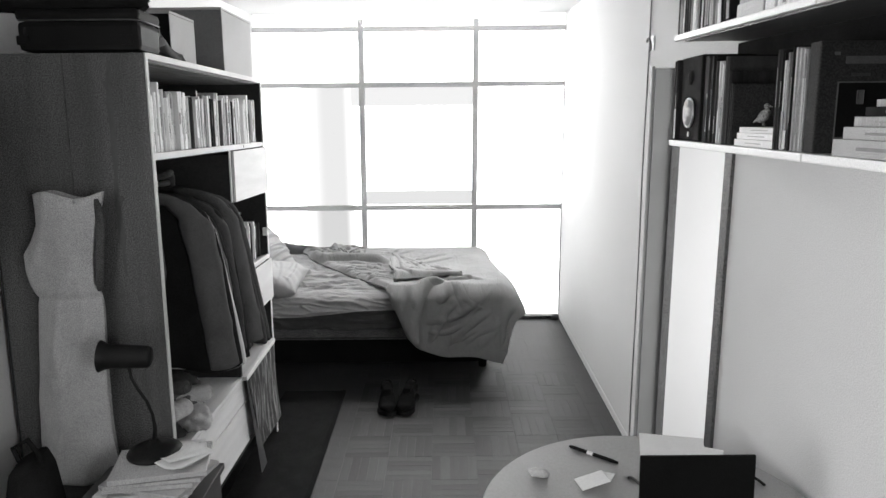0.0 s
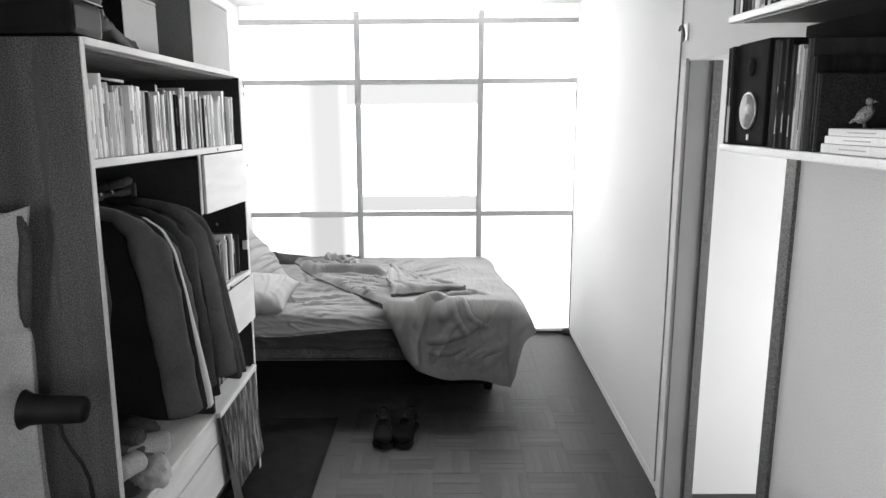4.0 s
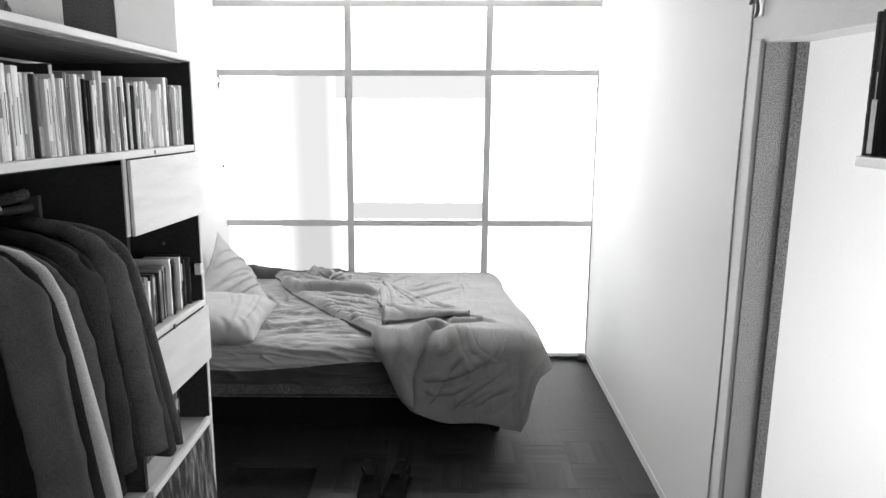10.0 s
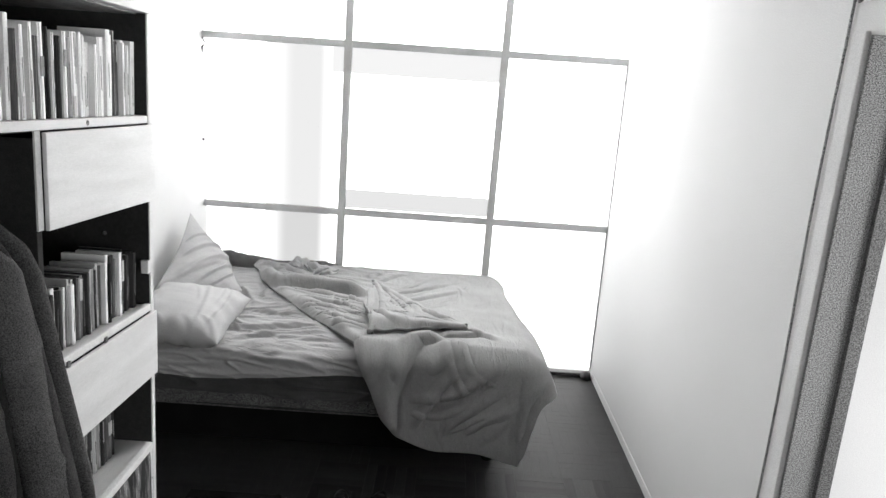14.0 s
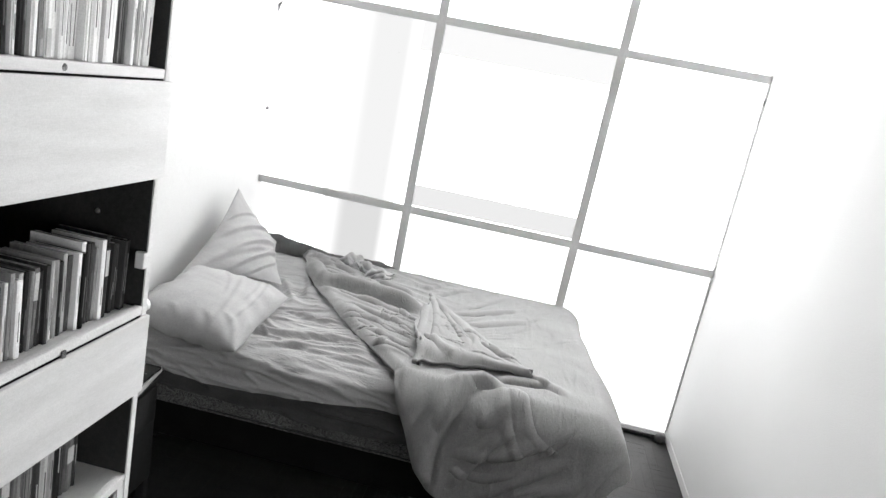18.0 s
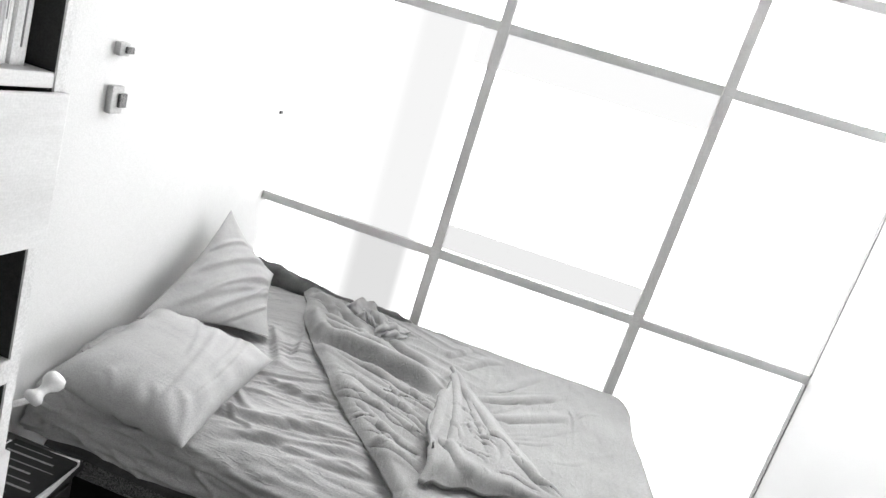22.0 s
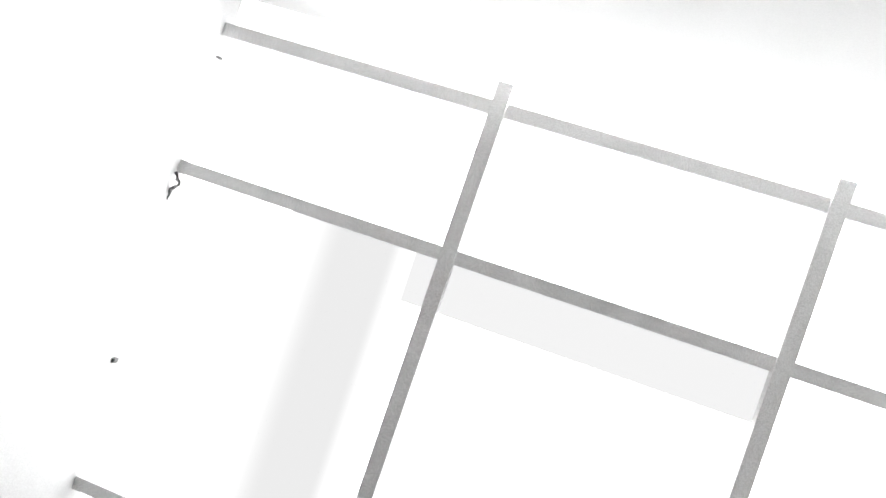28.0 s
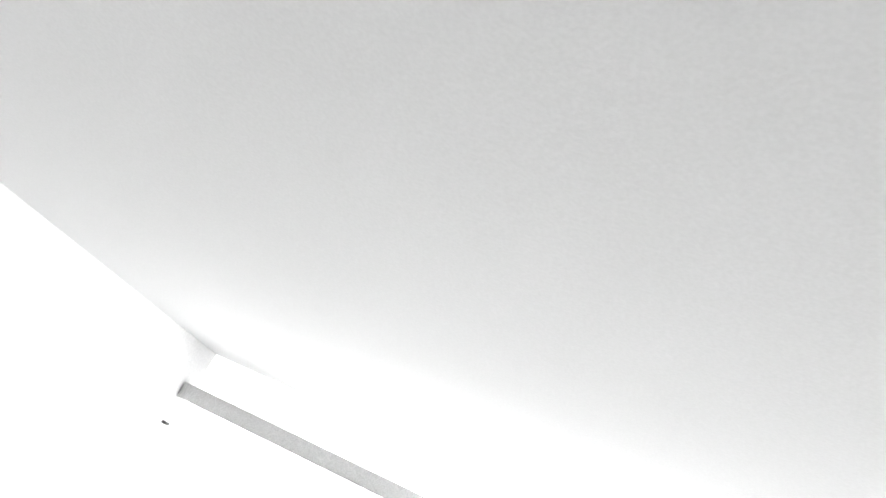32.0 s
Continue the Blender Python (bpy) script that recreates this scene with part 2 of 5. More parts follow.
mid_twill = grey("grey_twill", 0.05, 0.10, 0.95, 8, 330, 0.4, speck=0.6, speck_size=420, spec=0.12)
pale_coat = grey("pale_coat", 0.38, 0.48, 0.9, 9, 320, 0.4, sheen=0.2, speck=0.35, speck_size=420)
linen = grey("natural_linen", 0.32, 0.48, 0.9, 9, 320, 0.5, sheen=0.2, fine_mix=0.5, speck=0.42, speck_size=480)
paper = grey("white_paper", 0.62, 0.74, 0.8, 9, 240, 0.1)
# page grey lowered to carry the shade on the books' tops
pages = grey("book_pages", 0.26, 0.40, 0.9, 4, 300, 0.4, grain=(1, 30, 1))
cover_light = grey("pale_book_cover", 0.72, 0.95, 0.55, 40, 160, 0.1, spread=0.7, fine_mix=0.35, grain=(1, 1, 0.12))
cover_mid = grey("grey_book_cover", 0.05, 0.40, 0.5, 40, 160, 0.1, spread=0.9, fine_mix=0.35, grain=(1, 1, 0.12))
cover_dark = grey("dark_book_cover", 0.006, 0.06, 0.75, 30, 160, 0.1, grain=(1, 1, 0.15), spread=1.1, fine_mix=0.2, spec=0.12)
ink_pale = grey("pale_print", 0.38, 0.5, 0.6, 40, 200, 0.0)
ink_mid = grey("grey_print", 0.14, 0.26, 0.6, 40, 200, 0.0)
ink_dim = grey("dim_print", 0.07, 0.12, 0.6, 40, 200, 0.0)
ink_dark = grey("dark_print", 0.03, 0.06, 0.6, 40, 200, 0.0)
black_enamel = grey("black_enamel", 0.006, 0.013, 0.45, 8, 120, 0.1, spec=0.15)
black_plastic = grey("black_plastic", 0.005, 0.010, 0.85, 8, 160, 0.1, spec=0.12)
case_leather = grey("black_case", 0.004, 0.010, 0.55, 9, 160, 0.4, spec=0.12)
card = grey("grey_cardboard", 0.40, 0.52, 0.8, 3, 140, 0.2)
shaded_card = grey("shaded_cardboard", 0.13, 0.22, 0.8, 3, 140, 0.2, speck=0.4)
book_cloth = grey("dark_book_cloth", 0.022, 0.045, 0.8, 6, 200, 0.3, speck=0.4, spec=0.2)
steel = grey("brushed_steel", 0.45, 0.6, 0.35, 12, 160, 0.1, metal=0.9)
cone_paper = grey("pale_speaker_cone", 0.45, 0.6, 0.6, 12, 160, 0.2)
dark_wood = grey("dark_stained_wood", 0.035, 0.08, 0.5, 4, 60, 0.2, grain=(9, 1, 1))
night_wood = grey("almost_black_wood", 0.010, 0.026, 0.6, 4, 60, 0.2, grain=(9, 1, 1), spec=0.2)
table_top = grey("worn_table_top", 0.22, 0.32, 0.5, 3, 90, 0.2)
rug_wool = grey("dark_rug", 0.008, 0.02, 0.97, 10, 300, 0.8, dist=0.004, speck=0.55, spec=0.12)
leather = grey("black_shoe_leather", 0.004, 0.010, 0.6, 12, 160, 0.2, spec=0.02)
canvas = grey("painted_canvas", 0.006, 0.36, 0.7, 22, 70, 0.6, grain=(1, 1.4, 0.22), fine_mix=0.35, speck=0.6, span_at=(0.47, 0.68))
white_ceramic = grey("white_enamel", 0.70, 0.8, 0.3, 9, 90, 0.05)
rust = grey("rusty_iron", 0.06, 0.16, 0.8, 30, 200, 0.6)
pane_glass = clear_glass("window_glass")
daylight = glow("overcast_daylight", SKY_GLOW)
dimmed_top = glow("dimmed_top_glow", 2.2)
ground_light = glow("daylight_off_the_ground", GROUND_GLOW)
far_pale = glow("lower_column_glow", 0.70, 0.35)
far_mid = glow("ledge_glow", 0.80)
far_beam = glow("beam_glow", 0.91)
far_paler = glow("upper_column_glow", 0.85, 0.45)

# ---- the plan ----
WEST, EAST, NORTH, CEIL = -1.572, 1.03, 6.083, 2.617
SOUTH = SOUTH_WALL
DOOR_NEAR, DOOR_FAR, DOOR_TOP = 2.612, 3.54, 2.045
HALL_END, HALL_EAST = 3.62, 2.9


def setting(name, bm, material, label, category):
    return single(name, bm, material, (0, 0, 0), label, category, "", "structure")


floor = setting("floor", box(WEST, HALL_EAST, SOUTH, NORTH + 0.1, -0.1, -0.004), floor_under, "dark worn parquet floor of the narrow bedroom", "floor")
setting("ceiling", box(WEST - 0.1, HALL_EAST + 0.1, SOUTH - 0.1, NORTH + 0.25, CEIL, CEIL + 0.12), ceiling_paint, "plain pale painted ceiling with soft window glow", "ceiling")
ww = box(WEST - 0.12, WEST, 1.52, NORTH + 0.25, -0.1, CEIL)
box(WEST - 0.12, WEST, SOUTH - 0.1, 0.18, -0.1, CEIL, bm=ww)
box(WEST - 0.12, WEST, 0.18, 1.52, -0.1, 0.88, bm=ww)
box(WEST - 0.12, WEST, 0.18, 1.52, 2.12, CEIL, bm=ww)
setting("wall_west", ww, plaster, "bare white plastered wall beside the bed", "wall")
ew = box(EAST, EAST + 0.13, DOOR_FAR + 0.012, NORTH + 0.25, -0.1, CEIL)
box(EAST, EAST + 0.13, DOOR_NEAR - 0.064, DOOR_FAR + 0.012, DOOR_TOP + 0.012, CEIL, bm=ew)
box(EAST, EAST + 0.13, 0.20, DOOR_NEAR - 0.064, -0.1, CEIL, bm=ew)
box(EAST, EAST + 0.13, SOUTH - 0.1, -1.10, -0.1, CEIL, bm=ew)
box(EAST, EAST + 0.13, -1.10, 0.20, -0.1, 0.88, bm=ew)
box(EAST, EAST + 0.13, -1.10, 0.20, 2.12, CEIL, bm=ew)
setting("wall_east", ew, plaster_old, "white plastered wall with a doorway in it", "wall")
nw = box(WEST, EAST, NORTH + 0.07, NORTH + 0.2, 2.58, CEIL)
box(WEST, EAST, NORTH + 0.0, NORTH + 0.2, -0.1, 0.018, bm=nw)
setting("wall_north", nw, plaster, "narrow white lintel over the glazed wall", "wall")
# unseen end wall, its grey kept dark to cut light bounced onto the bed
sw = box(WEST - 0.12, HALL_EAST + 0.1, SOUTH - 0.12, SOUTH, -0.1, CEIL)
setting("wall_south", sw, dim_paint, "dark grey unseen wall closing the room", "wall")
hw = box(EAST + 0.13, HALL_EAST + 0.1, HALL_END, HALL_END + 0.1, -0.1, CEIL)
setting("wall_hall_end", hw, plaster, "bright white end wall of the hall", "wall")
he = box(HALL_EAST, HALL_EAST + 0.1, 3.1, HALL_END, -0.1, CEIL)
box(HALL_EAST, HALL_EAST + 0.1, SOUTH, 1.5, -0.1, CEIL, bm=he)
box(HALL_EAST, HALL_EAST + 0.1, 1.5, 3.1, 1.75, CEIL, bm=he)
box(HALL_EAST, HALL_EAST + 0.1, 1.5, 3.1, -0.1, 0.15, bm=he)
setting("wall_hall_east", he, plaster, "white hall wall with a window opening", "wall")

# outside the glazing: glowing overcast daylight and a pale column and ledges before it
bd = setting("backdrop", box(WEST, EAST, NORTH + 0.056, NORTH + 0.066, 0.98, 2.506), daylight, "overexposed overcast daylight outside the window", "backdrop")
o = 0.012
# top strip glows weaker only to keep the ceiling beside it from burning out
part("upper_haze", box(WEST, EAST, NORTH + 0.056, NORTH + 0.066, 2.508, 2.6165), dimmed_top, bd, "dimmed top strip of the daylight backdrop")
part("ground_haze", box(WEST, EAST, NORTH + 0.056, NORTH + 0.066, 0.018, 0.978), ground_light, bd, "overexposed ground outside the window")
# column and ledges glow too: their haze is put into the emission
part("column", box(-1.185, -0.775, NORTH + o + 0.03, NORTH + o + 0.037, 0.03, 1.0), far_pale, bd, "glowing strip for the pale hazy column")
part("column", box(-1.185, -0.775, NORTH + o + 0.03, NORTH + o + 0.037, 1.0, 2.06), far_paler, bd, "glowing strip for the pale hazy column")
part("ledge", box(-0.70, 0.27, NORTH + o + 0.03, NORTH + o + 0.037, 1.025, 1.145), far_mid, bd, "glowing strip for the pale hazy ledge")
part("ledge", box(-0.775, 0.27, NORTH + o + 0.03, NORTH + o + 0.037, 1.87, 2.03), far_beam, bd, "glowing strip for the pale hazy ledge")

# the glazed wall: two uprights and three rails of flat bar, with panes behind them
win = thing("window_1", (0, NORTH, 0), "full-height glazed wall with flat grey glazing bars", "window", "", "structure")
UPRIGHTS, RAILS = (-0.676, 0.281), (1.002, 2.043, 2.492)
for x in UPRIGHTS:
    bar = box(x - 0.0235, x + 0.0235, -0.004, 0.03, 0.02, 2.570, 0.002)
    for v in bar.verts:
        v.co.x -= 0.0104 * (2.041 - v.co.z)   # the uprights stand a little out of plumb
    part("upright", bar, bar_paint, win)
for z in RAILS:
    part("rail", box(WEST + 0.001, EAST - 0.001, 0.002, 0.028, z - 0.021, z + 0.021, 0.002), bar_paint, win)
cols, lays = (WEST, *UPRIGHTS, EAST), (0.03, *RAILS, 2.60)
for a, b in zip(cols, cols[1:]):
    for c, d in zip(lays, lays[1:]):
        p = part("pane", box(a + 0.004, b - 0.004, 0.034, 0.039, c + 0.003, d - 0.003), pane_glass, win)
        p.visible_shadow = False
part("sill", box(0.30, EAST - 0.002, -0.035, 0.02, 0.002, 0.022, 0.003), jamb_dark, win, "dark iron threshold under the glazing")
part("side_bead", box(EAST - 0.005, EAST - 0.001, -0.004, 0.03, 0.03, 0.98), jamb_paint, win)
part("side_bead", box(EAST - 0.0035, EAST - 0.001, -0.004, 0.03, 1.022, 2.02), jamb_paint, win)
for x, z, w, h in ((WEST + 0.006, 1.406, 0.010, 0.016), (WEST + 0.02, 2.40, 0.014, 0.008), (EAST - 0.006, 1.93, 0.008, 0.03)):
    part("hinge", box(x - w / 2, x + w / 2, -0.012, 0.01, z - h / 2, z + h / 2, 0.003), rust, win, "small rusty iron hinge")
lr = random.Random(5)
latch = [(WEST + 0.006 + 0.030 * math.sin(k * 0.30) ** 2 * (1 - k / 16) + lr.uniform(-0.003, 0.003), -0.008, 2.020 - 0.0062 * k + lr.uniform(-0.003, 0.003)) for k in range(15)]
part("latch", tube(latch, [0.0035 + lr.uniform(-0.0015, 0.003) for k in latch], 7), rust, win, "worn curved iron latch")
single("door_wedge", lathe([(0.0, 0), (0.030, 0.002), (0.034, 0.02), (0.024, 0.045), (0.0, 0.05)], 14), rust, (0.985, 6.02, 0.0), "small dark iron stop on the floor by the window", "door stop", shade=True)

# door frame and trim of the doorway
dr = thing("door_1", (EAST, DOOR_FAR, 0), "open doorway with grey painted jambs", "doorway", "", "structure")
L = DOOR_FAR - DOOR_NEAR
# far jamb and rebate: grey paint darkened further, as they face away from the window
part("jamb", box(0.0, 0.094, 0.0, 0.012, 0, DOOR_TOP, 0.002), jamb_paint, dr, "grey worn painted jamb darkened for its shade")
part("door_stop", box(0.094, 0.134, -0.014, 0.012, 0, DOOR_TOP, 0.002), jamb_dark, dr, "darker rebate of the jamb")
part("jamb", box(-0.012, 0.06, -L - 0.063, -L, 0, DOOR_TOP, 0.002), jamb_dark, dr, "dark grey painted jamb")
part("lining", box(0.062, 0.13, -L - 0.02, -L + 0.05, 0, DOOR_TOP, 0.003), casing_paint, dr, "white inner lining")
part("head", box(0.0, 0.13, -L - 0.063, 0.012, DOOR_TOP, DOOR_TOP + 0.012), casing_paint, dr)
part("casing", box(-0.014, 0.0, 0.012, 0.075, 0, DOOR_TOP + 0.010, 0.004), casing_paint, dr, "white casing board")
part("threshold", box(0.0, 0.15, -L, 0.0, 0.0, 0.018, 0.003), jamb_dark, dr)
tr = setting("baseboard", box(EAST - 0.005, EAST, DOOR_FAR + 0.09, NORTH - 0.01, 0.0, 0.05, 0.002), plaster_old, "low white painted baseboard along the wall", "baseboard")
setting("trim", box(WEST, WEST + 0.014, 3.98, NORTH - 0.01, 0.0, 0.07, 0.004), gloss_white, "low white painted baseboard behind the bed", "baseboard")

# cable that runs down the wall beside the casing, and its hook
cb = [(EAST - 0.006, 3.655 + 0.006 * math.sin(z * 5), z) for z in [CEIL - 0.01 - 0.08 * i for i in range(33)]]
single("wall_cable", tube(cb, 0.004, 6), jamb_paint, (0, 0, 0), "thin grey cable running down the white wall", "cable", shade=True)
hk = thing("wall_hook", (EAST, 3.61, 2.17), "small white hook with a dark ring on the wall", "hook")
part("plate", box(-0.006, 0, -0.03, 0.03, -0.04, 0.03, 0.003), gloss_white, hk)
part("ring", tube([(-0.02 - 0.004 * math.sin(a), 0.028 * math.cos(a), 0.028 * math.sin(a) - 0.01) for a in [0.5 + k * 0.25 for k in range(18)]], 0.006, 8), jamb_dark, hk, "dark curved metal ring", True)
part("screw", lathe([(0, 0), (0.006, 0), (0.005, 0.006), (0, 0.007)], 10), rust, hk)

# frames of two added, unseen windows that hold the fill lamps behind and beside the viewer
w2 = thing("window_2", (EAST, -0.45, 1.5), "added unseen window frame round the end fill lamp", "window", "", "structure")
w3 = thing("window_3", (WEST, 0.85, 1.5), "added unseen window frame round the side fill lamp", "window", "", "structure")
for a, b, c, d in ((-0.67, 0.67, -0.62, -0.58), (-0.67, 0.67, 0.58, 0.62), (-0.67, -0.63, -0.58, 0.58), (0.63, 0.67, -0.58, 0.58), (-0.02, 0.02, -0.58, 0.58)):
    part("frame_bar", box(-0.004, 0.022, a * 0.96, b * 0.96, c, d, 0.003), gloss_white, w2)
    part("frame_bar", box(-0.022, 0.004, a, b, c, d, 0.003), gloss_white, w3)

# ---- wardrobe: open shelving of pine boards, leaning a little towards the window ----
WARD = pose(0, 2.40, 0.06, -2.3)
FRONT, BACK, LONG = -0.985, -1.535, 1.492


def rise(y, z):
    """The upper boards have settled: they climb a little towards the window."""
    return 0.0128 * y * smooth(1.45, 1.64, z)


def board(x0, x1, y0, y1, z0, z1, bevel=0.0):
    bm = box(x0, x1, y0, y1, z0, z1, bevel)
    for v in bm.verts:
        v.co.z += rise(v.co.y, v.co.z)
    return bm


def stain(points, seed):
    """An uneven dark streak down the boards, a sliver proud of them."""
    bm = bmesh.new()
    rows = []
    for i in range(61):
        q = i / 60
        x, z, w = table_at([(k, p[0]) for k, p in enumerate(points)], q * (len(points) - 1)), table_at([(k, p[1]) for k, p in enumerate(points)], q * (len(points) - 1)), table_at([(k, p[2]) for k, p in enumerate(points)], q * (len(points) - 1))
        w *= 0.75 + 0.6 * noise.noise(Vector((seed, z * 14, 0)))
        x += 0.006 * noise.noise(Vector((seed, z * 9, 5)))
        rows.append([bm.verts.new((x + k * w, -0.0047, z)) for k in (-0.5, 0.5)])
    for p, q in zip(rows, rows[1:]):
        bm.faces.new((p[0], p[1], q[1], q[0]))
    return bm


wd = thing("wardrobe", WARD, "open pine wardrobe with a hanging bay and drawers", "wardrobe")
sp = part("side_panel", box(BACK, FRONT, 0.004, 0.022, -0.058, 2.004, 0.002), ply, wd, "stained wooden side panel")
for a, b in ((BACK, -1.258), (-1.2565, FRONT)):
    part("board", box(a, b, -0.004, 0.0035, -0.057, 2.004, 0.002), ply, sp)
part("streak", stain([(-1.106, 1.98, 0.012), (-1.108, 1.90, 0.030), (-1.106, 1.72, 0.026), (-1.112, 1.55, 0.020), (-1.106, 1.38, 0.026), (-1.10, 1.25, 0.010)], 2.0), dark_wood, sp, "dark blotchy streak in the wood")
part("streak", stain([(-1.258, 2.0, 0.004), (-1.257, 1.7, 0.006), (-1.262, 1.45, 0.004), (-1.26, 1.2, 0.003)], 6.0), dark_wood, sp, "dark crack between the boards")
for x, z, r in ((-1.11, 1.90, 1.6), (-1.10, 1.52, 1.3), (-1.12, 1.18, 1.2), (-1.22, 1.02, 1.0), (-1.055, 1.17, 1.5), (-1.12, 0.93, 1.0), (-1.36, 1.75, 1.0)):
    part("knot", lathe([(0.001, 0), (0.009 * r, 0.0), (0.007 * r, 0.001), (0.001, 0.0012)], 10), dark_wood, sp, "dark knot in the wood").matrix_local = pose(x, -0.004, z, 90)
part("side_panel", board(BACK, FRONT, LONG - 0.022, LONG, 0.0, 1.984, 0.003), ply_inside, wd, "plywood side panel in the darkened inside colour")
part("edge_strip", box(FRONT, FRONT + 0.004, 0.001, 0.022, -0.055, 2.003), pine_edge, wd, "pale raw front edge")
part("edge_strip", board(FRONT, FRONT + 0.004, LONG - 0.022, LONG - 0.001, 0.002, 1.984), pine_edge, wd, "pale raw front edge")
part("top_board", board(BACK, FRONT + 0.004, 0.0225, LONG + 0.004, 1.985, 2.007, 0.003), pine, wd)
# linings added only to put shade under the pale boards
part("lining", board(BACK, FRONT - 0.030, 0.023, LONG - 0.023, 1.979, 1.984), under_ply, wd, "streaked grey sheet added for shade under the top board")
part("lining", board(BACK, FRONT - 0.030, 0.023, LONG - 0.023, 1.641, 1.6475), ply_inside, wd, "dark sheet added for shade under the shelf")
part("back_panel", box(BACK - 0.010, BACK, 0.0, LONG, 0.02, 1.985), ply_inside, wd, "back panel with the bay's shade in its grey")
part("shelf", board(BACK, FRONT + 0.002, 0.022, LONG - 0.022, 1.648, 1.672, 0.003), pine, wd)
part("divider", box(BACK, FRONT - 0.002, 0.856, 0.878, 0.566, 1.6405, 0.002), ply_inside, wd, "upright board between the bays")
part("edge_strip", board(FRONT - 0.002, FRONT + 0.003, 0.856, 0.878, 1.42, 1.647), pine_edge, wd, "pale raw front edge")
part("shelf", box(BACK, FRONT - 0.002, 0.878, LONG - 0.022, 1.048, 1.064, 0.002), pine, wd)
part("shelf_lip", box(FRONT - 0.016, FRONT + 0.006, 0.880, LONG - 0.024, 1.045, 1.071, 0.006), pine_edge, wd, "rounded pale shelf lip")
part("floor_board", box(BACK, FRONT + 0.002, 0.022, LONG - 0.022, 0.545, 0.566, 0.003), pine, wd)
for a, b in ((1.418, 1.644), (0.818, 1.041)):
    d = part("drawer", box(BACK + 0.03, FRONT - 0.020, 0.886, LONG - 0.030, a + 0.01, b - 0.01), ply_inside, wd)
    part("drawer_front", board(FRONT + 0.0045, FRONT + 0.016, 0.880, LONG - 0.001, a, b, 0.003), pine, d, "plain pale pine drawer front")
part("rail_board", box(FRONT - 0.018, FRONT + 0.003, 0.024, LONG - 0.024, 0.434, 0.543, 0.003), pine, wd, "pale pine front rail")
d = part("drawer", box(BACK + 0.03, FRONT - 0.020, 0.03, LONG - 0.03, 0.262, 0.42), ply_inside, wd)
part("drawer_front", box(FRONT - 0.018, FRONT + 0.004, 0.026, LONG - 0.026, 0.215, 0.428, 0.003), pine, d, "wide pale pine drawer front")
part("plinth", box(BACK + 0.02, FRONT - 0.12, 0.03, LONG - 0.03, 0.004, 0.23), ply_inside, wd, "dark recessed plinth")
part("hanging_rail", tube([(-1.27, 0.024, 1.515), (-1.27, 0.44, 1.512), (-1.27, 0.854, 1.515)], 0.013, 12), steel, wd, "round metal hanging rail", True)
for y in (0.027, 0.845):
    part("rail_socket", box(-1.30, -1.24, y - 0.004, y + 0.012, 1.47, 1.55, 0.004), dark_wood, wd)
part("cleat", box(FRONT - 0.045, FRONT - 0.003, 0.0225, 0.036, 1.575, 1.640, 0.002), pine_edge, wd)
part("cleat", box(FRONT - 0.045, FRONT - 0.003, 0.0225, 0.036, 1.915, 1.978, 0.002), pine_edge, wd)
part("catch", box(FRONT - 0.02, FRONT + 0.006, LONG - 0.042, LONG - 0.0225, 1.175, 1.22, 0.004), pine_edge, wd, "small wooden catch")
for y, z in ((1.15, 1.048), (0.95, 1.048)):
    part("clip", box(FRONT + 0.0062, FRONT + 0.013, y - 0.007, y + 0.007, z - 0.008, z + 0.010, 0.003), jamb_dark, wd, "small dark clip on the board")
part("knot", lathe([(0.001, 0), (0.008, 0.0), (0.007, 0.001), (0.001, 0.0012)], 10), jamb_dark, wd, "round dark knot in the shelf edge").matrix_local = pose(FRONT + 0.002, 1.10, 1.674, 0, 90, 0)
part("screw", lathe([(0.0005, 0), (0.007, 0), (0.006, 0.003), (0.0005, 0.004)], 10), steel, wd).matrix_local = pose(-1.13, LONG - 0.0225, 1.30, 90)


def book(name, m, t, h, d, cover, label, group, bars=0, ink=None, hard=True, category="book"):
    """A book that stands with its spine at x = 0 facing +x, its thickness along y."""
    o = 0.003 if hard else 0.001
    th = 0.003 if hard else 0.0012
    b = thing(name, m, label, category, group)
    bm = box(-d, 0, 0, th, 0, h)
    box(-d, 0, t - th, t, 0, h, bm=bm)
    ring = [(0.0, th), (0.0015 + 0.1 * t * hard, t * 0.3), (0.0015 + 0.1 * t * hard, t * 0.7), (0.0, t - th), (-0.004, t - th), (-0.004, th)]
    loft([[(x, y, z) for x, y in ring] for z in (0.0, h)], bm=bm)
    part("cover", bm, cover, b)
    part("page_block", box(-d + o, -0.0045, th + 0.0002, t - th - 0.0002, o, h - o), pages, b, "cream page block")
    face = 0.0015 + 0.1 * t * hard + 0.0006
    for k in range(bars):
        if k == 0 and t > 0.012 and rnd.random() < 0.28:
            z0 = h * rnd.choice((0.02, 0.02, 0.45, 0.6, 0.72))
            z1 = min(h * 0.985, z0 + h * rnd.uniform(0.18, 0.42))
            part("spine_label", box(face - 0.001, face, t * 0.10, t * 0.90, z0, z1), rnd.choice((ink_mid, ink_pale, ink_pale, ink or ink_dark)), b)
        else:
            z0 = h * rnd.uniform(0.12, 0.45)
            z1 = z0 + h * rnd.uniform(0.2, 0.45)
            part("spine_print", box(face - 0.001, face + 0.0004, t * 0.46, t * 0.56, z0, min(z1, h * 0.93)), ink or ink_dark, b)
    return b


